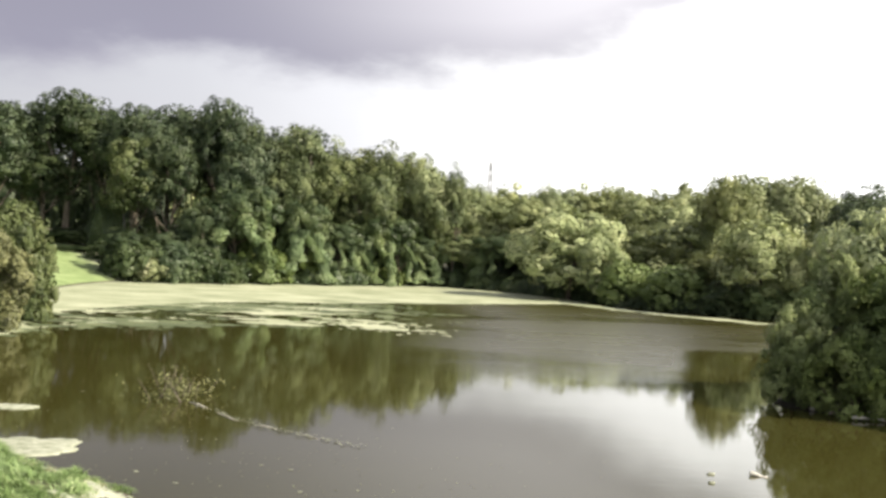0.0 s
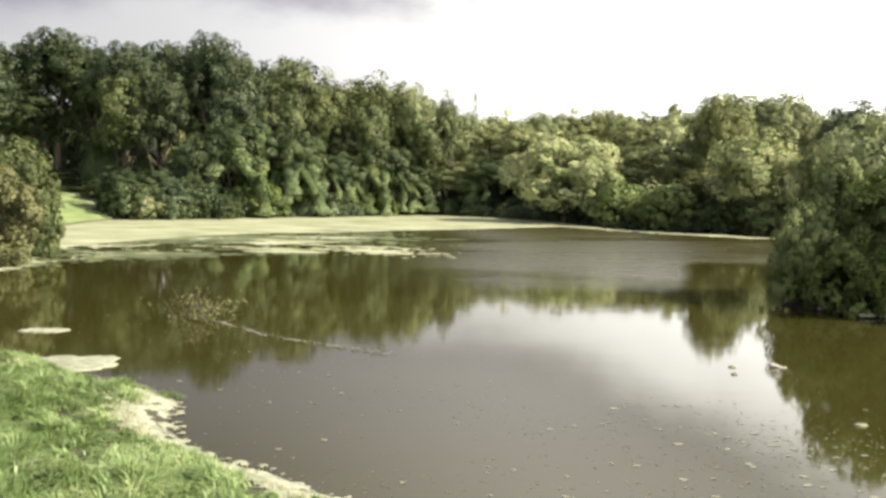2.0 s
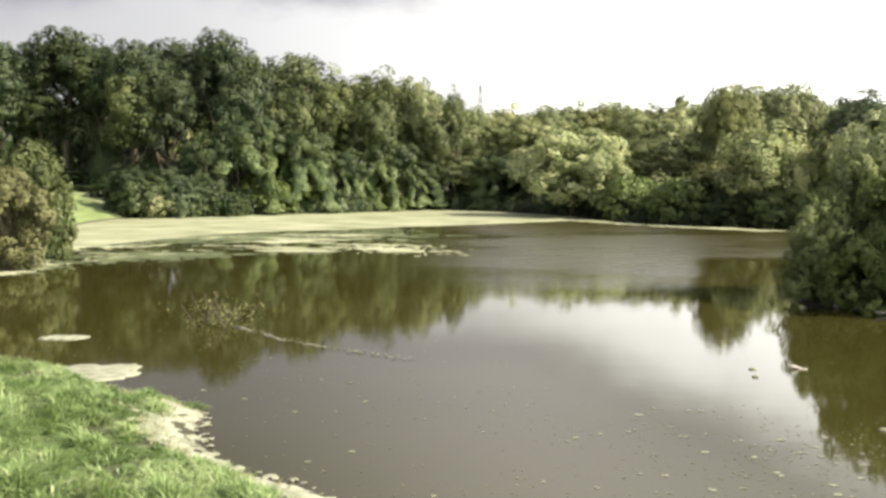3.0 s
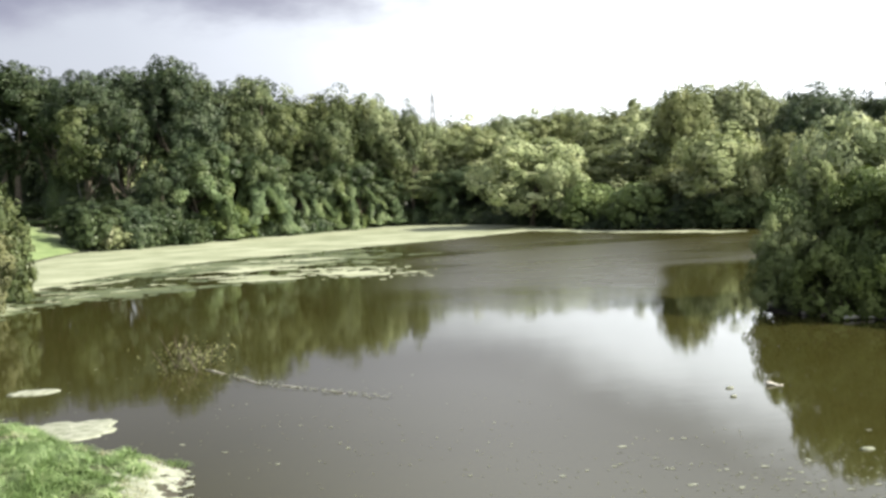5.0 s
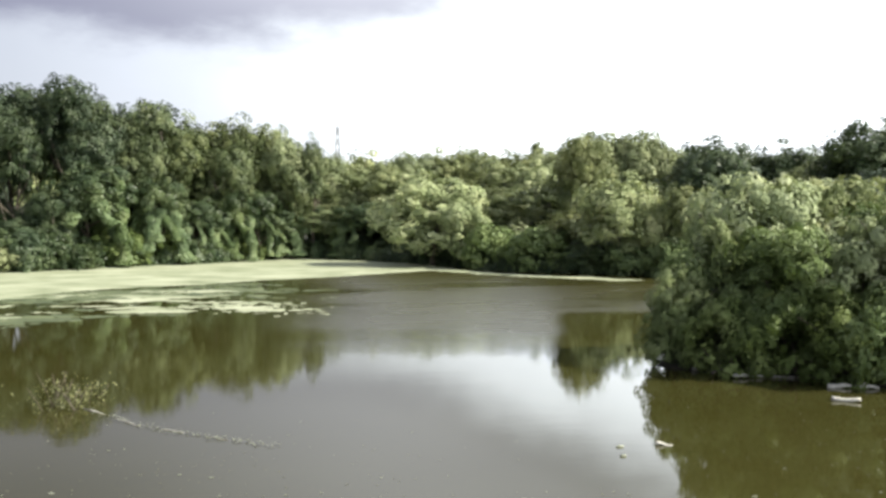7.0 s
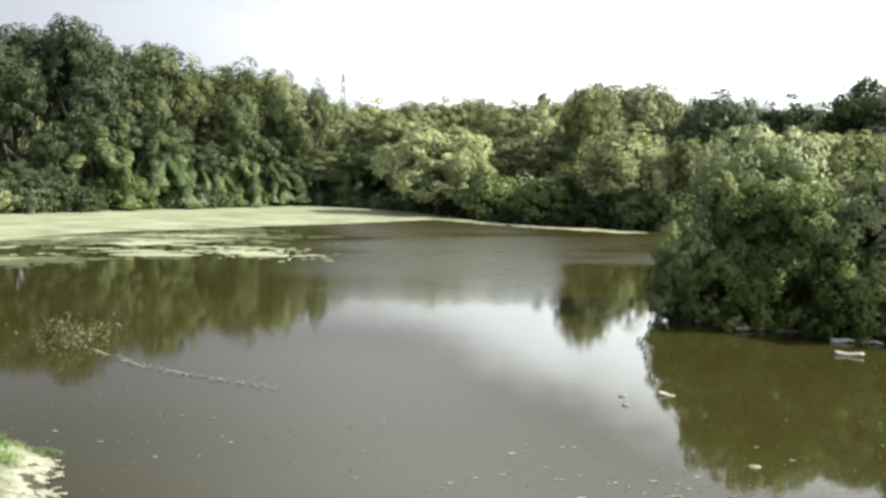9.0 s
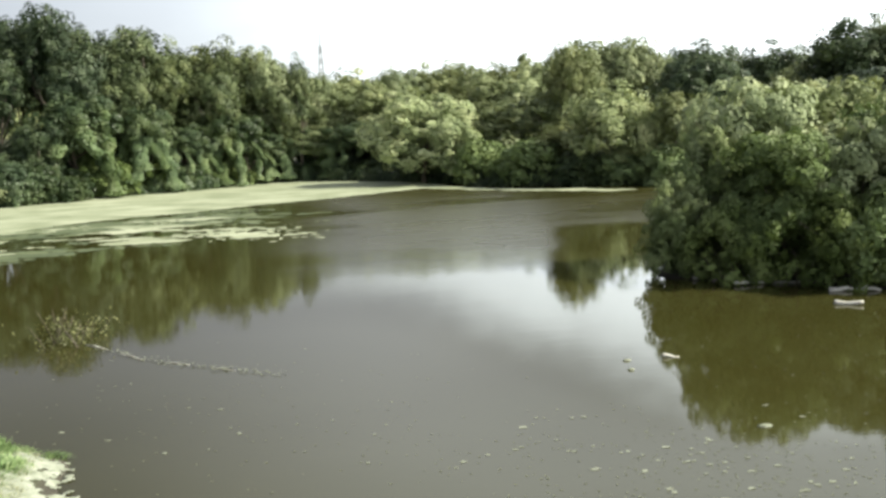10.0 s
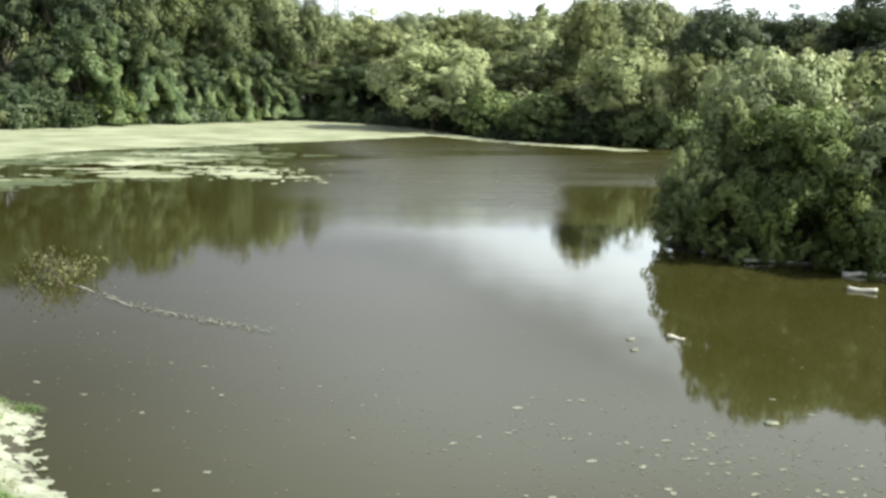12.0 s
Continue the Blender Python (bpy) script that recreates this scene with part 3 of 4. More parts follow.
# its front, hung with vines down to the water
plant("vine_c", -28.8, 99.6, 4.6, 2.2)
plant("vine_c", -25.6, 100.3, 4.8, 2.2)
plant("vine_c", -23.4, 102.9, 6.6, 2.2)
plant("vine_a", -19.8, 105.0, 9.4, 3.9)
plant("vine_c", -22.8, 102.6, 7.5, 2.6)
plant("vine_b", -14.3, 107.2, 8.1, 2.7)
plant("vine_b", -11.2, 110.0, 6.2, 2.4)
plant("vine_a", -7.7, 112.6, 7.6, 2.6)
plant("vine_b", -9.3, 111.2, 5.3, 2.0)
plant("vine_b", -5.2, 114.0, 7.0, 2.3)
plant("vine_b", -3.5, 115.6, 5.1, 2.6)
plant("shrub_a", -24.8, 98.7, 3.6, 2.3)
plant("shrub_a", -22.8, 101.2, 3.0, 2.3)
plant("shrub_a", -20.1, 103.3, 2.7, 2.1)
plant("shrub_b", -17.2, 105.3, 3.4, 2.7)
plant("shrub_b", -14.3, 108.3, 3.1, 2.5)
plant("shrub_a", -11.9, 110.1, 3.3, 2.5)
plant("shrub_b", -9.2, 112.3, 2.6, 2.2)
plant("shrub_b", -6.2, 114.0, 2.0, 1.9)
plant("shrub_a", -4.2, 115.6, 1.7, 1.6)

# the hollow beside the lawn
plant("shrub_a", -37.6, 112.9, 4.2, 4.0)
plant("shrub_a", -43.6, 118.2, 3.8, 3.9)
plant("shrub_a", -31.3, 105.4, 3.9, 2.6)
plant("shrub_a", -27.2, 97.3, 3.6, 2.3)
plant("shrub_a", -40.4, 115.1, 3.0, 2.8)
plant("shrub_a", -36.1, 108.1, 2.6, 2.3)
plant("shrub_pale", -25.7, 97.1, 2.4, 1.7)
plant("shrub_a", -23.8, 98.2, 3.7, 2.0)
plant("shrub_a", -22.1, 99.6, 3.2, 2.0)
plant("shrub_a", -19.7, 100.1, 2.2, 1.4)

# the lower wood in the middle distance
plant("dull_a", 2.6, 128.7, 11.0, 2.9)
plant("dull_b", 4.5, 126.6, 10.4, 2.5)
plant("light_b", 6.3, 129.5, 11.6, 3.1)
plant("dull_a", 8.3, 127.4, 10.6, 2.5)
plant("dull_a", 10.6, 130.2, 11.8, 2.0)
plant("dull_b", 13.0, 133.0, 11.5, 2.6)
plant("light_b", 14.7, 135.9, 12.3, 2.9)
plant("dull_a", 16.8, 133.6, 11.7, 3.0)
plant("dull_a", 19.7, 137.2, 12.6, 3.3)
plant("dull_b", 20.3, 129.0, 11.2, 2.6)
plant("light_b", 23.7, 138.6, 12.2, 3.2)
plant("dull_a", 30.0, 135.3, 12.3, 3.5)
plant("dull_a", 24.6, 130.3, 11.6, 3.0)
plant("dull_b", 27.5, 133.8, 11.9, 3.1)
plant("spire", 28.4, 139.8, 13.3, 1.4)
plant("dull_a", 1.2, 120.7, 9.3, 3.2)
plant("dull_b", 4.5, 119.6, 9.3, 3.2)
plant("dull_a", 8.0, 118.4, 9.4, 3.0)
plant("light_b", 10.8, 117.2, 9.2, 2.7)
plant("dull_b", 20.6, 114.8, 9.8, 3.6)
plant("light_b", 22.8, 112.3, 10.0, 3.2)
plant("dull_a", 17.7, 117.3, 9.3, 2.7)
plant("vine_a", -0.9, 119.2, 6.3, 3.0)
plant("dull_a", 2.0, 117.7, 5.7, 3.3)
plant("vine_b", 5.1, 115.6, 5.7, 3.3)
plant("dull_b", 8.5, 113.3, 5.7, 3.2)
plant("vine_a", 11.6, 110.0, 4.6, 2.8)
plant("dull_a", 18.2, 106.1, 7.4, 3.3)
plant("dull_b", 22.5, 102.1, 7.8, 3.2)

# the sunlit trees at the water's edge
plant("light_a", 11.1, 103.1, 8.6, 4.8)
plant("light_b", 13.5, 99.7, 6.5, 2.4)
plant("shrub_b", 15.5, 97.9, 3.9, 2.7)
plant("shrub_b", 19.3, 94.2, 3.8, 3.4)
plant("shrub_a", 8.4, 112.4, 2.3, 2.5)
plant("shrub_a", 4.5, 114.6, 2.0, 2.6)
plant("shrub_a", 0.8, 117.7, 1.8, 2.7)
plant("shrub_a", 11.7, 106.0, 2.0, 2.4)

# the domed trees and those beside them
plant("dome", 39.1, 152.0, 15.5, 5.9)
plant("dome", 44.9, 150.0, 15.6, 5.2)
plant("dome", 52.3, 160.2, 13.6, 3.3)
plant("dome_deep", 66.1, 178.7, 16.4, 7.0)
plant("dome_deep", 74.6, 169.8, 15.5, 6.0)
plant("dome", 75.3, 158.5, 11.5, 6.2)
plant("dome_deep", 76.5, 146.7, 17.1, 7.5)
plant("dome", 82.7, 143.3, 17.8, 7.0)
plant("dome", 48.3, 142.6, 8.2, 3.0)
plant("dome", 24.7, 101.0, 12.0, 3.0)
plant("light_a", 25.2, 89.6, 8.3, 3.9)
plant("light_a", 27.8, 87.2, 6.3, 1.8)
plant("dome_deep", 51.3, 140.0, 13.7, 5.4)
plant("dull_a", 29.5, 86.5, 7.4, 1.9)
plant("dull_a", 22.4, 94.0, 5.3, 2.5)
plant("shrub_a", 22.9, 90.8, 2.8, 2.4)
plant("shrub_b", 25.8, 88.4, 2.6, 2.3)
plant("shrub_b", 28.3, 86.0, 3.2, 2.3)
plant("dome", 45.7, 166.4, 14.2, 5.4)
plant("dome", 62.4, 188.5, 14.4, 6.2)
plant("dome", 74.4, 184.1, 13.9, 7.3)
plant("dome", 86.9, 180.7, 14.2, 7.4)
plant("dome", 87.7, 157.7, 15.6, 8.2)
plant("dome", 67.7, 183.5, 12.6, 6.6)

# trees on the hidden shore behind the point
plant("light_b", 34.1, 72.9, 7.4, 3.4)
plant("deep_a", 35.7, 67.6, 8.1, 3.4)

# the overgrown point
plant("near_a", 17.1, 42.2, 7.1, 2.6)
plant("near_a", 20.5, 42.8, 7.0, 2.5)
plant("near_e", 15.3, 41.5, 5.7, 1.6)
plant("near_b", 16.9, 39.0, 5.2, 2.5)
plant("near_a", 19.5, 37.7, 5.5, 2.3)
plant("near_b", 21.4, 37.8, 6.6, 2.8)
plant("near_e", 13.5, 40.9, 3.7, 1.15)
plant("near_d", 13.0, 40.6, 2.3, 1.1)
plant("near_c", 14.6, 38.9, 2.7, 1.7)
plant("near_c", 16.4, 37.9, 3.0, 1.9)
plant("near_c", 17.9, 36.5, 3.2, 1.9)
plant("near_c", 19.3, 35.5, 3.6, 2.2)

# bushes on the grassy bank
plant("bush_tan", -20.9, 52.0, 4.7, 2.0)
plant("bush_olive", -22.0, 58.0, 6.1, 2.0)
plant("bush_olive", -25.5, 58.7, 5.8, 2.7)
plant("bush_olive", -21.2, 59.3, 4.4, 0.9)
plant("bush_tan", -23.4, 50.9, 4.2, 1.9)

for kept in PROTOS.values():
    for ob in (*kept[0].children_recursive, kept[0]):
        bpy.data.objects.remove(ob)

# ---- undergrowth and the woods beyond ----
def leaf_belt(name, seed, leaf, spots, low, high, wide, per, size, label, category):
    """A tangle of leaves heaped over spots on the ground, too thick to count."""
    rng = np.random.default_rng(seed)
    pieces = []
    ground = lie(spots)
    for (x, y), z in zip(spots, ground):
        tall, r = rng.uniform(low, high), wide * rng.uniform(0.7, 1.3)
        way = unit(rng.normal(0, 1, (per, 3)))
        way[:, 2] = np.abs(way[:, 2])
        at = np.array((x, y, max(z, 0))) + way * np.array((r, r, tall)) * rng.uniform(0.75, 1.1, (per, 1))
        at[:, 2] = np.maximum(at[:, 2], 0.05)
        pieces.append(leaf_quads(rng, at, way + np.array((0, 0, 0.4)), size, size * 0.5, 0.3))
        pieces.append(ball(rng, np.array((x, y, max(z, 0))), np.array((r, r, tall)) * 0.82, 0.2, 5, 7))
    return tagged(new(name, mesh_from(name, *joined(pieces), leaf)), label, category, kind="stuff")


def along_shore(begin, end, inland, spacing, seed, jitter=0.8):
    """Places that follow the waterline between two of its corners, a way inland."""
    rng = np.random.default_rng(seed)
    part = LINE[begin * 6:end * 6]
    gap = np.r_[0, np.cumsum(np.hypot(*np.diff(part, axis=0).T))]
    s = np.arange(0, gap[-1], spacing)
    xy = np.stack([np.interp(s, gap, part[:, 0]), np.interp(s, gap, part[:, 1])], 1)
    ahead = np.stack([np.interp(s + 0.5, gap, part[:, 0]), np.interp(s + 0.5, gap, part[:, 1])], 1) - np.stack([np.interp(s - 0.5, gap, part[:, 0]), np.interp(s - 0.5, gap, part[:, 1])], 1)
    right = unit(np.stack([ahead[:, 1], -ahead[:, 0]], 1))
    return xy + right * inland + rng.uniform(-jitter, jitter, xy.shape)


leaf_belt("undergrowth", 41, LEAF_VINE, along_shore(21, 29, 0.8, 1.3, 1), 0.9, 2.2, 1.1, 260, 0.34, "tangled green undergrowth along the far waterline", "undergrowth")
# Dark low leaf belt draws the shade line under the far trees' overhang.
leaf_belt("undergrowth", 40, LEAF_DEEP, along_shore(21, 26, 0.3, 0.9, 7, 0.3), 0.4, 0.8, 0.8, 150, 0.26, "dark low leaves standing in for shade along the far waterline", "undergrowth")
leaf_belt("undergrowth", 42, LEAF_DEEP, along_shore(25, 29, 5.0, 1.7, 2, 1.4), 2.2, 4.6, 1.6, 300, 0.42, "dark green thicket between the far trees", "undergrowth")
leaf_belt("undergrowth", 39, LEAF_DULL, along_shore(21, 25, 4.0, 1.7, 8, 1.4), 1.8, 3.8, 1.6, 300, 0.42, "olive-green thicket between the far trees", "undergrowth")
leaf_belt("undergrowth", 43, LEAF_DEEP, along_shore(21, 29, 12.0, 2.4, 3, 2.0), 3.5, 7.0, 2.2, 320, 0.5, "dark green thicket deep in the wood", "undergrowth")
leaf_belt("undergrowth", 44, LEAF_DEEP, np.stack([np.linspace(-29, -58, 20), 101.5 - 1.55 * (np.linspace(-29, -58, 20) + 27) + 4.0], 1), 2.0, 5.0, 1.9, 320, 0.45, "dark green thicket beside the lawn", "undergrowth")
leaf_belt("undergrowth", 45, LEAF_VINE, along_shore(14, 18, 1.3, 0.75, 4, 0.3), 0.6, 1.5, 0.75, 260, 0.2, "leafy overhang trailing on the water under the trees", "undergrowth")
# Dark leaves cover the bright bank where only shade lies under these trees.
leaf_belt("undergrowth", 46, LEAF_VINE, along_shore(14, 18, 2.6, 1.2, 5, 0.6), 1.4, 2.6, 1.2, 380, 0.24, "dark green leaves filling the shaded gap under the waterside trees", "undergrowth")
leaf_belt("undergrowth", 47, LEAF_DEEP, along_shore(18, 21, 2.0, 2.2, 6, 1.0), 1.5, 3.5, 1.8, 240, 0.4, "dark green thicket on the hidden shore", "undergrowth")


def make_distant_woods():
    rng = np.random.default_rng(50)
    turn = np.radians(np.arange(-48, 49, 1.1))
    far = rng.uniform(170, 240, len(turn))
    spots = np.stack([np.sin(turn) * far, np.cos(turn) * far], 1)
    return leaf_belt("distant_woods", 51, LEAF_DULL, spots, 6.0, 11.5, 5.5, 260, 1.2, "hazy olive woodland far beyond the pond", "woods")


make_distant_woods()
# Added leaf filler: shuts out sky behind the wood and darkens the hollow.
leaf_belt("undergrowth", 48, LEAF_DEEP, np.stack([np.linspace(-34, -80, 22), np.linspace(125, 138, 22)], 1), 8.0, 13.5, 3.2, 420, 0.6, "dark green filler leaves shutting out sky behind the tall wood", "undergrowth")


# ---- what floats on the water ----
def coverage(x, y):
    """How thickly duckweed lies: above nought where it covers the water."""
    d = -from_shore(np.stack([x, y], 1))
    edge = np.interp(x, [-24, -20.5, -17.5, -13.8, -8.3, -4, 1, 11, 14], [57, 67, 74.5, 78.5, 81.5, 85.2, 88, 96, 98.5])
    s = y - edge
    streak = wave(x / 4.0, y, 1.5, 3.3) * 0.6 + wave(x / 3.0, y, 0.55, 5.1) * 0.4
    clot = wave(x / 2.2, y, 4.5, 7.7)
    speckle = wave(x, y * 0.6, 0.42, 31.0) - 0.5
    fine = wave(x / 1.6, y, 0.8, 11.0) - 0.5
    hole = 0.9 * np.exp(-((x + 15.0) / 1.5) ** 2 - ((y - 81.2) / 1.6) ** 2) + 0.7 * np.exp(-((x + 21.5) / 1.0) ** 2 - ((y - 84) / 1.0) ** 2)
    mat = np.where(s > 0, 0.30 + 0.16 * np.minimum(s, 4) - (1 - step(s, 0, 4)) * (streak - 0.42) * 0.8, -1) - hole
    lobe = 0.13 - 0.5 * ((x + 10.3 - 0.15 * (y - 71)) / 4.6) ** 2 - 0.5 * ((y - 72) / 10.5) ** 2 + (streak - 0.5) * 1.9 + (clot - 0.5) * 0.5 + fine * 0.4
    rim = 0.42 - 0.5 * ((x + 9.0) / 2.6) ** 2 - 0.5 * ((y - 63.0) / 1.3) ** 2 + fine * 0.5
    mottle = np.where((s <= 0) & (s > -17) & (x < -10), -0.23, -1) + (streak - 0.5) * 2.0 + (clot - 0.5) * 0.9 + fine * 0.9 + speckle * 0.6
    tongue = 0.16 - 0.3 * ((x + 3.6) / 3.8) ** 2 - 0.3 * ((y - 65.0 + 0.45 * (x + 3.6)) / 3.2) ** 2 + (streak - 0.5) * 1.3 + speckle * 1.2
    cover = np.max([mat, lobe, rim, mottle, tongue], 0)
    strip = np.where(x > 9, 0.5 - np.abs(d - (2.6 + 0.25 * (x - 11))) * 0.35 + (streak - 0.5) * 1.2, -1)
    cover = np.where((x > 11) | ((x > 8) & (s < 0)), np.where(y > 82, strip, -1), cover)
    cover = np.where((x < -19) & (y < 60), 0.15 - np.abs(d - 1.0) * 0.3 + (streak - 0.5), cover)
    return np.where(d > -0.3, cover, -1)


def weediness(x, y):
    """Where rooted weed comes up to the surface, before the edge of the mat."""
    edge = np.interp(x, [-24, -17.5, -8.3, -4, 3], [57, 74.5, 81.5, 85.2, 88])
    s = y - edge
    streak = wave(x / 2.5, y, 0.9, 21.0) * 0.5 + wave(x / 1.5, y, 0.4, 23.0) * 0.5
    clot = wave(x / 2.0, y, 3.8, 25.0)
    zone = step(s, -24, -14) * (1 - step(s, -1, 2)) * (1 - step(x, -4, 3)) * step(-from_shore(np.stack([x, y], 1)), 0.2, 1.0)
    return np.where(zone > 0.08, 0, -2) + zone * 0.5 - 0.62 + (streak - 0.5) * 1.7 + (clot - 0.5) * 0.9 + 0.10 + 0.14 * step(-x, 10, 15)


def make_skin(name, spread, cell_x, cell_y, mat, lift, label, category):
    """One thin clotted skin on the water, with ragged rims and open leads."""
    xs, ys = np.arange(-30, 31, cell_x), np.arange(44, 120, cell_y)
    gx, gy = np.meshgrid(xs, ys)
    cover = spread(gx.ravel(), gy.ravel()).reshape(gx.shape)
    index, verts, faces = {}, [], []

    def corner(j, i):
        if (j, i) not in index:
            index[j, i] = len(verts)
            rim = min(1.0, max(0.0, cover[j, i] * 5))
            verts.append((xs[i] + 0.07 * math.sin(i * 7.1 + j * 3.3), ys[j] + 0.08 * math.sin(j * 5.7 + i * 2.9), lift + 0.022 * rim))
        return index[j, i]

    for j in range(len(ys) - 1):
        for i in range(len(xs) - 1):
            if cover[j:j + 2, i:i + 2].mean() > 0:
                faces.append((corner(j, i), corner(j, i + 1), corner(j + 1, i + 1), corner(j + 1, i)))
    return tagged(new(name, mesh_from(name, verts, faces, mat, True)), label, category, kind="stuff")


make_skin("duckweed", coverage, 0.17, 0.24, DUCKWEED, 0.008, "pale yellow-green duckweed mat on the still water", "duckweed")
make_skin("water_weed", weediness, 0.24, 0.28, WEED, 0.002, "olive water weed breaking the surface in streaks", "water weed")


def floating_raft(seed, x, y, long, wide, turn, label):
    """A raft of matted algae: a low ragged cushion on the water."""
    rng = np.random.default_rng(seed)
    verts, faces, around = [(0, 0, 0.05)], [], 44
    shape = 1 + 0.3 * np.array([noise.noise(Vector((math.cos(a) * 1.6, math.sin(a) * 1.6, seed))) + 0.6 * noise.noise(Vector((math.cos(a) * 5, math.sin(a) * 5, seed))) for a in np.linspace(0, 2 * math.pi, around, endpoint=False)])
    for ring, z in ((0.35, 0.035), (0.7, 0.03), (0.92, 0.025), (1.0, 0.008), (1.0, -0.05)):
        for k in range(around):
            a = 2 * math.pi * k / around
            r = ring * shape[k]
            verts.append((math.cos(a) * r * long / 2, math.sin(a) * r * wide / 2, z + rng.uniform(-0.014, 0.02) * (z > 0.02)))
    for k in range(around):
        q = (k + 1) % around
        faces.append((0, 1 + k, 1 + q))
        for ring in range(4):
            a = 1 + ring * around
            faces.append((a + k, a + around + k, a + around + q, a + q))
    ob = new("algae_raft", mesh_from("algae_raft", verts, faces, SCUM, True))
    ob.matrix_world = pose(x, y, 0, 0, 0, turn)
    return tagged(ob, label, "algae", "rafts of dried algae", "thing")


floating_raft(1, -11.3, 31.9, 1.45, 0.8, 8, "small pale raft of dried algae on the water")
floating_raft(2, -8.75, 26.7, 2.2, 2.3, 35, "pale raft of dried algae against the bank")
floating_raft(3, -13.4, 29.6, 1.1, 0.5, 5, "narrow pale raft of dried algae near the bank")
floating_raft(4, 1.65, 14.95, 0.55, 0.22, 5, "little pale clot of algae near the bank")
floating_raft(5, 8.25, 21.3, 0.3, 0.14, -6, "thin pale clot of algae on open water")
floating_raft(6, 7.2, 26.6, 0.17, 0.05, 0, "thin pale clot of algae on open water")
floating_raft(7, 7.4, 27.6, 0.19, 0.06, 4, "thin pale clot of algae on open water")


def leaf_pad(seed, radius):
    """A floating leaf: a notched oval with a raised rim and a paler rib."""
    rng = np.random.default_rng(seed)
    verts, faces, around = [(0, 0, 0.006)], [], 14
    for ring, z in ((0.6, 0.003), (1.0, 0.004)):
        for k in range(around):
            a = 0.22 + (2 * math.pi - 0.44) * k / (around - 1)
            r = radius * ring * (1 + rng.uniform(-0.12, 0.12))
            verts.append((math.cos(a) * r, math.sin(a) * r * 0.8, z + rng.uniform(-0.002, 0.003)))
    for k in range(around - 1):
        faces.append((0, 1 + k, 2 + k))
        faces.append((1 + k, 1 + around + k, 2 + around + k, 2 + k))
    return mesh_from("floating_leaf", verts, faces, PAD, True)


def strew_leaves():
    rng = np.random.default_rng(77)
    shapes = [leaf_pad(s, r) for s, r in ((1, 0.055), (2, 0.068), (3, 0.046), (4, 0.06), (5, 0.038))]

    def lay(x, y, shape, turn, size=1.0):
        ob = new("floating_leaf", shapes[shape])
        ob.matrix_world = pose(x, y, 0.003, 0, 0, turn) @ Matrix.Diagonal((size * rng.uniform(1.0, 1.5), size, 1, 1))
        tagged(ob, "small pale leaf floating on the pond", "leaf", "floating leaves", "thing")

    # the ones that stand alone on open water
    for x, y in ((-4.6, 23.8), (-3.35, 22.6), (-1.97, 23.6), (-5.7, 24.7), (4.8, 22.9), (5.05, 22.9), (1.36, 17.7), (0.95, 17.9), (3.0, 18.2), (2.2, 20.6), (2.7, 20.9), (-1.9, 19.5), (4.3, 16.4), (-0.4, 16.9), (2.7, 14.95)):
        lay(x, y, int(rng.integers(0, 5)), rng.uniform(0, 360), 0.95)
    # the larger ones that the air has driven towards the bank
    for x, y in ((3.7, 22.5), (3.4, 21.2), (4.3, 20.7), (5.1, 20.4), (6.0, 20.5), (6.5, 20.0), (6.9, 20.7), (5.6, 19.8), (6.1, 19.6), (6.7, 19.4), (6.5, 18.9), (7.8, 19.7), (7.5, 19.0), (6.6, 18.0), (5.3, 18.3), (6.0, 17.6), (5.9, 17.1), (6.1, 17.0), (5.0, 17.2), (4.5, 17.4), (4.0, 17.3), (3.4, 18.1), (4.4, 19.6), (4.0, 16.1)):
        lay(x, y, int(rng.integers(0, 5)), rng.uniform(-35, 35), rng.uniform(0.75, 1.3))
        if rng.uniform() < 0.6:
            lay(x + rng.normal(0, 0.12), y + rng.normal(0, 0.1), int(rng.integers(0, 5)), rng.uniform(0, 360), rng.uniform(0.5, 1.0))
    for x, y in ((6.6, 16.8), (6.7, 16.5), (7.4, 16.9), (7.6, 16.6), (7.7, 16.4), (7.9, 16.4), (7.4, 17.7), (7.7, 17.9), (8.0, 18.0), (8.5, 18.5), (6.2, 15.3), (2.9, 15.7), (3.3, 15.6), (2.3, 14.8), (-0.8, 24.0), (-2.6, 18.8)):
        lay(x, y, int(rng.integers(0, 5)), rng.uniform(-35, 35), rng.uniform(0.7, 1.2))
    # drifts of small ones
    for cx, cy, sx, sy, count in ((6.2, 19.8, 1.8, 1.2, 45), (8.0, 17.8, 1.4, 1.2, 40), (7.2, 15.9, 1.2, 0.5, 20), (3.0, 16.0, 0.9, 0.5, 16), (2.5, 22.6, 2.6, 0.9, 18), (-1.5, 24.4, 3.0, 1.6, 12), (0.6, 17.2, 2.2, 0.8, 14), (9.5, 24.0, 2.5, 2.5, 8), (-6.5, 30.0, 4.0, 3.0, 12), (-9.0, 36.0, 4.0, 3.5, 10)):
        for _ in range(count):
            x, y = rng.normal(cx, sx), rng.normal(cy, sy)
            if from_shore([(x, y)])[0] < -0.25:
                lay(x, y, int(rng.integers(0, 5)), rng.uniform(0, 360), rng.uniform(0.3, 0.8))


strew_leaves()


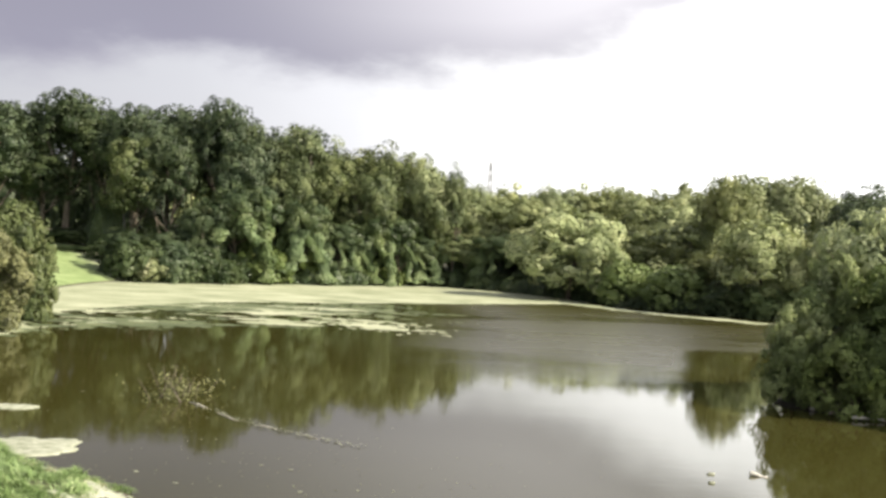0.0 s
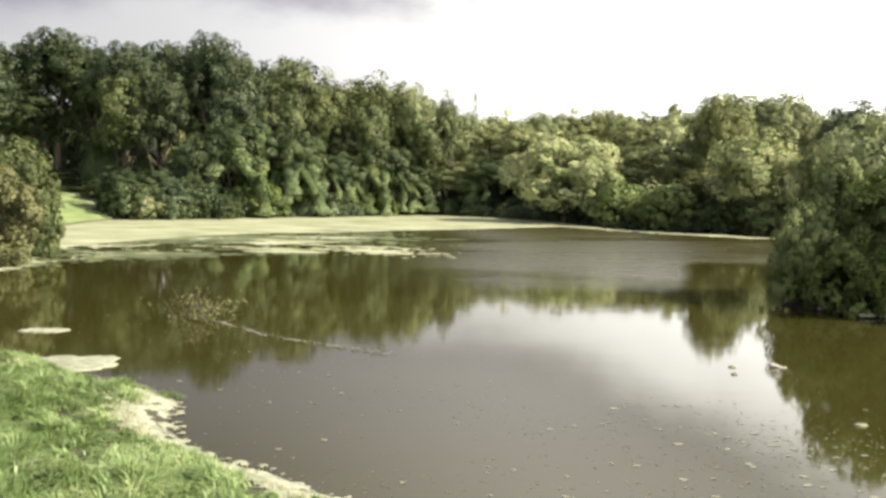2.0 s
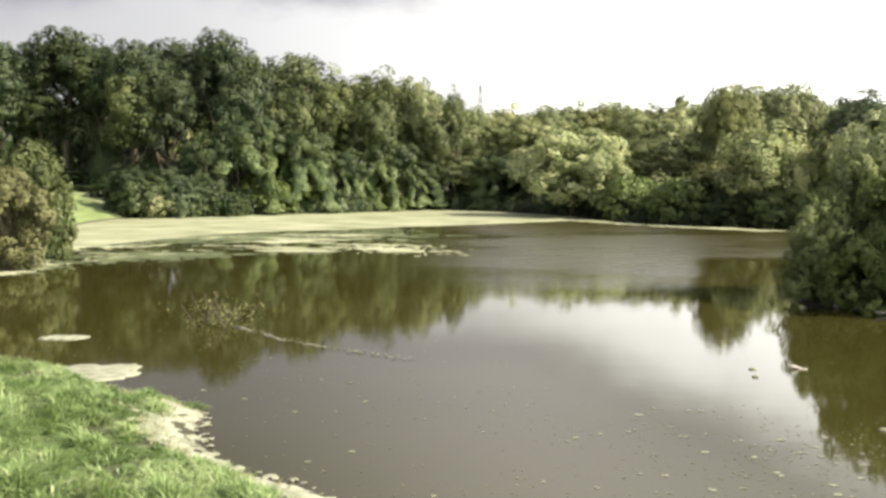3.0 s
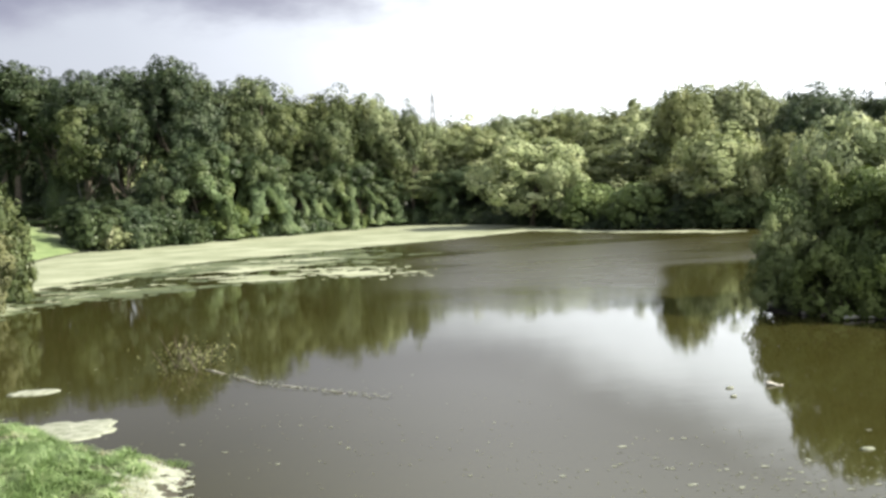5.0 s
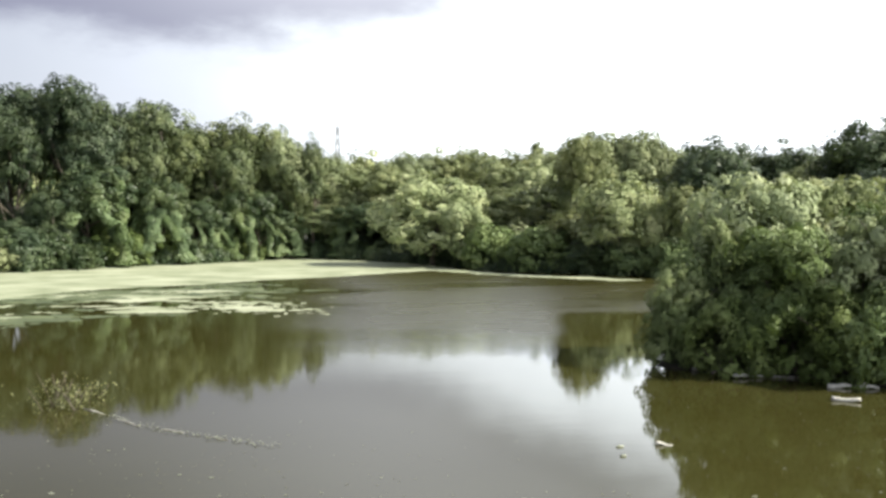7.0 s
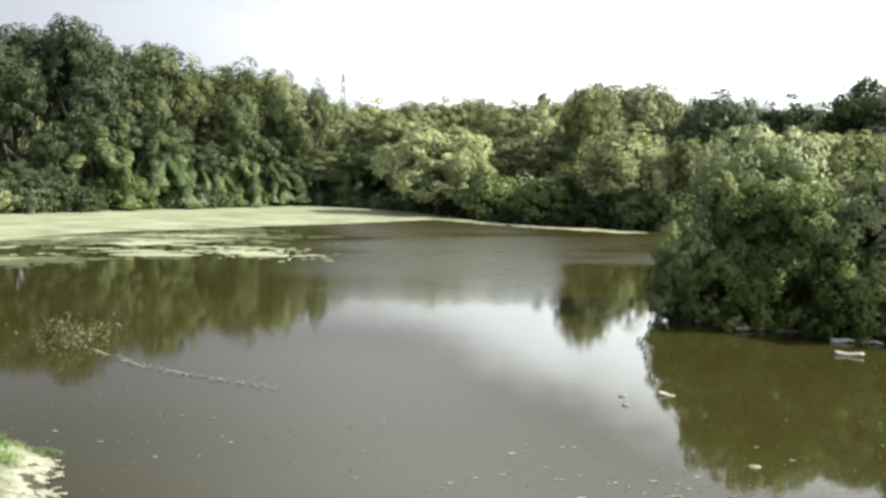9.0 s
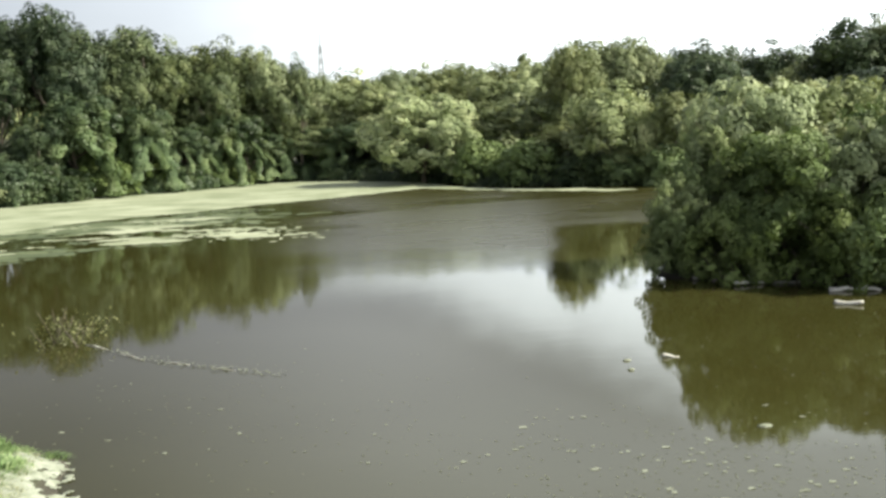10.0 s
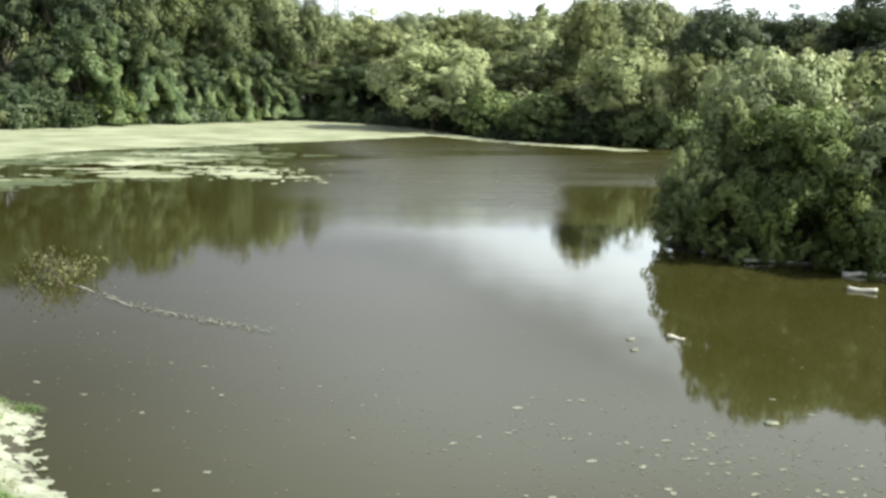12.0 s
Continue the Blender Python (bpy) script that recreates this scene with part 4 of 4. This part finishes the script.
def make_flotsam():
    """Specks of leaf and weed on the surface, thickest where the air drives them together."""
    rng = np.random.default_rng(78)
    spots = np.concatenate([rng.normal((6.6, 18.8), (2.4, 1.9), (560, 2)), rng.normal((1.0, 21.5), (3.5, 2.6), (100, 2)), rng.normal((-2.5, 26.0), (3.0, 2.2), (110, 2)), rng.normal((0.5, 16.6), (3.0, 0.9), (100, 2)), rng.normal((12, 24), (3.0, 4.0), (120, 2)), rng.normal((-10, 34), (5, 4), (60, 2))])
    spots = spots[from_shore(spots) < -0.1]
    at = np.column_stack([spots, np.full(len(spots), 0.006)])
    verts, faces = leaf_quads(rng, at, np.tile((0, 0, 6.0), (len(at), 1)), 0.075, 0.034)
    verts[:, 2] = 0.004 + np.abs(verts[:, 2] - 0.006) * 0.5
    return tagged(new("flotsam", mesh_from("flotsam", verts, faces, SPECK)), "specks of pale leaf and weed adrift", "debris", kind="stuff")


make_flotsam()


def make_branch():
    """A fallen branch lying in the water, with weed caught along it and twigs that stand up at its thick end."""
    rng = np.random.default_rng(80)
    branch = new("fallen_branch")
    a = np.array((-6.9, 34.3, 0.02))

    def along(s):
        x = -6.9 + 4.8 * np.asarray(s)
        return np.stack([x, np.interp(x, [-6.9, -4.95, -3.5, -2.3, -1.1], [34.3, 31.7, 30.4, 29.5, 28.5]), np.full(np.shape(s), 0.0)], -1)

    steps = np.linspace(0, 1, 16)
    pts = [tuple(p + np.array((0, 0.10 * math.sin(q * 11), 0.03 * math.sin(q * 23) - 0.008))) for p, q in zip(along(steps), steps)]
    under("stem", mesh_from("stem", *tube(pts, list(np.linspace(0.028, 0.008, 16)), 7), BLEACHED, True), branch)
    for k in range(16):
        base = a + np.array((rng.uniform(-1.3, 0.2), rng.uniform(-0.3, 2.0), 0))
        tip = base + np.array((rng.uniform(-0.5, 0.5), rng.uniform(-0.4, 0.4), rng.uniform(0.35, 1.0)))
        under("twig", mesh_from("twig", *tube([tuple(base - (0, 0, 0.05)), tuple((base + tip) / 2 + rng.uniform(-0.06, 0.06, 3)), tuple(tip)], [0.018, 0.013, 0.006], 5), BARK, True), branch)
    at = np.column_stack([rng.normal(a[0] - 0.6, 0.5, 420), rng.normal(a[1] + 0.9, 0.9, 420), np.abs(rng.normal(0.15, 0.3, 420))])
    tagged(under("foliage", mesh_from("foliage", *leaf_quads(rng, at, rng.normal(0, 1, (420, 3)), 0.13, 0.06), LEAF_TAN), branch), kind="stuff")
    s = rng.uniform(0, 1, 190) ** 0.8
    at = along(s * 1.2) + np.column_stack([rng.normal(0, 0.10, 190), rng.normal(0, 0.12, 190), rng.uniform(0.0, 0.05, 190)])
    tagged(under("weed", mesh_from("weed", *leaf_quads(rng, at, np.tile((0, 0, 2.0), (190, 1)), 0.11, 0.04), PAD), branch), kind="stuff")
    return tagged(branch, "half-sunken bleached branch with weed caught on it", "branch", kind="thing")


make_branch()


def make_log(name, x, y, long, girth, turn, mat, label, lift=0.0, stubs=2, seed=1):
    rng = np.random.default_rng(seed)
    log = new(name)
    count = 9
    pts = [(long * (s - 0.5), 0.05 * long * math.sin(s * 3 + seed), 0.03 * math.sin(s * 5 + seed)) for s in np.linspace(0, 1, count)]
    under("stem", mesh_from("stem", *tube(pts, [girth * (1.1 - 0.5 * i / count) * rng.uniform(0.88, 1.1) for i in range(count)], 9), mat, True), log)
    for k in range(stubs):
        p = pts[2 + 2 * k]
        tip = (p[0] + rng.uniform(-0.1, 0.2), p[1] + rng.uniform(-0.2, 0.2), p[2] + rng.uniform(0.15, 0.35))
        under("stub", mesh_from("stub", *tube([p, tip], [girth * 0.4, girth * 0.2], 6), mat, True), log)
    log.matrix_world = pose(x, y, lift, 0, 0, turn)
    return tagged(log, label, "log", "driftwood under the trees", "thing")


make_log("drift_log", 15.5, 37.4, 2.5, 0.055, -2, BLEACHED, "long thin bleached log lying at the waterline", 0.07, 1, 1)
make_log("drift_log", 13.7, 39.3, 0.6, 0.06, 8, BLEACHED, "short bleached log lying at the waterline", 0.06, 0, 2)
make_log("drift_log", 16.05, 32.95, 0.85, 0.085, -30, BLEACHED, "pale bleached log floating clear of the bank", 0.05, 0, 3)
make_log("drift_log", 17.0, 35.3, 0.75, 0.085, -24, BLEACHED, "bleached log lying under the leaves", 0.06, 0, 4)
make_log("drift_log", 17.8, 35.0, 0.75, 0.07, -36, BLEACHED, "bleached crooked log lying at the waterline", 0.05, 1, 5)
make_log("drift_log", 14.2, 38.3, 1.5, 0.05, 35, WET_WOOD, "dark wet log sloping into the water", 0.16, 2, 6)
make_log("drift_log", 8.55, 27.65, 0.42, 0.05, -18, BLEACHED, "little bleached stick adrift on open water", 0.02, 0, 7)


def make_brush(x, y, seed):
    """Bare dead stems that lean out from under the leaves."""
    rng = np.random.default_rng(seed)
    brush = new("dead_branch")
    for k in range(11):
        foot = np.array((rng.uniform(-0.2, 0.5), rng.uniform(0.0, 0.5), -0.1))
        tip = foot + np.array((rng.uniform(-1.1, 0.9), rng.uniform(-0.8, 0.1), rng.uniform(0.45, 1.3)))
        bend = (foot + tip) / 2 + rng.uniform(-0.12, 0.12, 3) + np.array((0, 0, 0.1))
        under("stem", mesh_from("stem", *tube([tuple(foot), tuple(bend), tuple(tip)], [0.035, 0.024, 0.01], 6), BARK, True), brush)
    brush.location = (x, y, 0)
    return tagged(brush, "bare brown dead branch leaning over the water", "branch", "driftwood under the trees", "thing")


make_brush(14.2, 38.6, 1)
make_brush(15.1, 38.2, 2)
make_brush(16.4, 36.9, 3)


# ---- the near bank ----
def clots(x, y, size):
    """Uneven cells: how far a place lies from the joint of its cell, and a number of its cell's own."""
    gx, gy = np.floor(x / size), np.floor(y / size)
    near, far, own = np.full(len(x), 9.0), np.full(len(x), 9.0), np.zeros(len(x))
    for i in (-1, 0, 1):
        for j in (-1, 0, 1):
            cx, cy = gx + i, gy + j
            a, b, c = (np.modf(np.abs(np.sin(cx * p + cy * q) * 43758.5))[0] for p, q in ((12.99, 78.23), (39.35, 11.14), (73.16, 52.24)))
            r = np.hypot(cx + a - x / size, cy + b - y / size)
            far = np.where(r < near, near, np.minimum(far, r))
            own = np.where(r < near, c, own)
            near = np.minimum(near, r)
    return far - near, own


def make_fringe():
    """Algae left to dry along the edge of the bank, ragged and full of holes."""
    cell = 0.055
    xs, ys = np.arange(-13, 10.5, cell), np.arange(13.3, 29.5, cell)
    gx, gy = np.meshgrid(xs, ys)
    flat = np.stack([gx.ravel(), gy.ravel()], 1)
    rough = from_shore(flat[::1])
    near = np.abs(rough - 0.45) < 1.1
    cover = np.full(len(flat), -1.0)
    x, y = flat[near].T
    d = rough[near]
    w1, w2, w3 = wave(x, y, 1.4, 2.2), wave(x, y, 0.28, 4.4), wave(x, y, 0.11, 6.6)
    gap, pick = clots(x, y, 0.21)
    far_side = step(y, 22.2, 23.0)
    crust = 0.40 - np.abs(d - 0.68) * (0.95 + 1.5 * far_side) + (w1 - 0.5) * 0.5 + (w2 - 0.5) * 0.5 + (w3 - 0.5) * 0.4
    loose = np.where((pick < 0.75 - 0.6 * np.abs(d - 0.15)) & (d > -0.45 + 0.5 * w1) & (d < 0.6), gap - 0.16, -1) - far_side
    cover[near] = np.maximum(crust, loose)
    height = np.zeros(len(flat))
    height[near] = np.maximum(lie(flat[near]), 0) + 0.012 + 0.05 * np.clip(cover[near], 0, 1) + 0.025 * (w2 - 0.4) * (cover[near] > 0.1)
    cover, height = cover.reshape(gx.shape), height.reshape(gx.shape)
    keep = (cover[:-1, :-1] + cover[1:, :-1] + cover[:-1, 1:] + cover[1:, 1:]) > 0
    j, i = np.nonzero(keep)
    cols = len(xs)
    quads = np.stack([j * cols + i, j * cols + i + 1, (j + 1) * cols + i + 1, (j + 1) * cols + i], 1)
    used, back = np.unique(quads, return_inverse=True)
    verts = np.column_stack([flat[used], np.maximum(height.ravel()[used], 0.01)])
    return tagged(new("algae_fringe", mesh_from("algae_fringe", verts, back.reshape(-1, 4), SCUM, True)), "cream crust of dried algae along the bank", "algae", kind="stuff")


make_fringe()


def blades(rng, roots, out, length, width, lean, mat, name):
    """Grass blades as bent tapering strips that fall the way they are told."""
    count = len(roots)
    out = unit(np.column_stack([out + rng.normal(0, 0.35, (count, 2)), np.zeros(count)]))
    side = np.stack([-out[:, 1], out[:, 0], np.zeros(count)], 1)
    side = unit(side + 0.6 * out * rng.normal(0, 1, (count, 1)))
    tall, bow, w = length[:, None], lean[:, None], (width * rng.uniform(0.7, 1.3, count))[:, None]
    up = np.array((0, 0, 1.0))
    p1 = roots + up * tall * (0.55 - 0.1 * bow) + out * tall * bow * 0.25
    p2 = roots + up * tall * (0.95 - 0.45 * bow) + out * tall * bow * 0.85
    verts = np.stack([roots - side * w / 2, roots + side * w / 2, p1 - side * w * 0.45, p1 + side * w * 0.45, p2], 1).reshape(-1, 3)
    k = np.arange(count)[:, None] * 5
    faces = (k + np.array((0, 1, 3, 2))).tolist() + (k + np.array((2, 3, 4))).tolist()
    return mesh_from(name, verts, faces, mat)


def make_grass():
    """Tussocks: blades fall outwards from each heart, the outer ones lowest."""
    rng = np.random.default_rng(90)
    hearts = rng.uniform((-15, 12.0), (9.5, 29), (5600, 2))
    d = from_shore(hearts)
    tuft = wave(*hearts.T, 0.55, 19.0)
    keep = (d > 0.98 - 0.9 * step(hearts[:, 1], 21.6, 22.6) + 0.7 * (wave(*hearts.T, 1.0, 9.1) - 0.5)) & (d < 9) & (tuft > 0.45)
    hearts, tuft = hearts[keep], tuft[keep]
    vigour = np.clip(0.25 + 1.9 * (tuft - 0.45) + 0.5 * wave(*hearts.T, 1.6, 8.2) + rng.uniform(-0.1, 0.35, len(hearts)), 0.3, 1.5)
    share = (80 * vigour + 14).astype(int)
    own = np.repeat(np.arange(len(hearts)), share)
    size = vigour[own]
    way = rng.normal(0, 1, (len(own), 2))
    wind = np.stack([wave(*hearts.T, 0.8, 12.0) - 0.5, wave(*hearts.T, 0.8, 14.0) - 0.5], 1)[own] * 5.0
    spread = np.abs(rng.normal(0, 0.11, len(own))) * (0.6 + size)
    xy = hearts[own] + unit(way) * spread[:, None]
    roots = np.column_stack([xy, lie(xy) - 0.02])
    length = 0.50 * size * rng.uniform(0.6, 1.2, len(own)) * (1.1 - 1.2 * np.minimum(spread, 0.5)) * (0.5 + 0.5 * step(from_shore(hearts), 0.7, 3.5))[own]
    me = blades(rng, roots, unit(way) * 0.7 + wind, length, 0.024, np.clip(0.6 + 3.5 * spread + rng.normal(0, 0.25, len(own)), 0.15, 1.5), GRASS, "grass")
    tagged(new("grass", me), "long bright green tussocky grass on the bank", "grass", kind="stuff")
    edge = rng.uniform((-13, 13.3), (9.5, 29), (7500, 2))
    d = from_shore(edge)
    edge = edge[(d > 0.5) & (d < 1.1)]
    xy = np.repeat(edge, 5, 0) + rng.normal(0, 0.06, (len(edge) * 5, 2))
    roots = np.column_stack([xy, np.maximum(lie(xy), 0) - 0.01])
    me = blades(rng, roots, rng.normal(0, 1, xy.shape), rng.uniform(0.10, 0.26, len(xy)), 0.018, rng.uniform(0.8, 1.6, len(xy)), STRAW, "straw")
    tagged(new("straw", me), "bleached straw flattened along the water's edge", "dead grass", kind="stuff")


make_grass()


# ---- the mast over the woods ----
def make_mast(x, y, high):
    mast = new("lattice_mast")
    half = lambda z: 1.5 * (1 - z / high) + 0.25
    for sx in (-1, 1):
        for sy in (-1, 1):
            under("leg", mesh_from("leg", *tube([(sx * half(0), sy * half(0), 0), (sx * half(high), sy * half(high), high)], [0.22, 0.14], 5), STEEL), mast)
    for k in range(9):
        z0, z1 = high * k / 9, high * (k + 1) / 9
        for sx, sy, tx, ty in ((-1, -1, 1, -1), (1, -1, 1, 1), (1, 1, -1, 1), (-1, 1, -1, -1)):
            under("brace", mesh_from("brace", *tube([(sx * half(z0), sy * half(z0), z0), (tx * half(z1), ty * half(z1), z1)], [0.11, 0.11], 4), STEEL), mast)
    under("aerial", mesh_from("aerial", *tube([(0, 0, high - 0.5), (0, 0, high + 4)], [0.16, 0.10], 5), STEEL), mast)
    mast.location = (x, y, 0)
    return tagged(mast, "thin grey steel lattice mast above the woods", "mast", kind="thing")


make_mast(9.0, 355.0, 28.5)
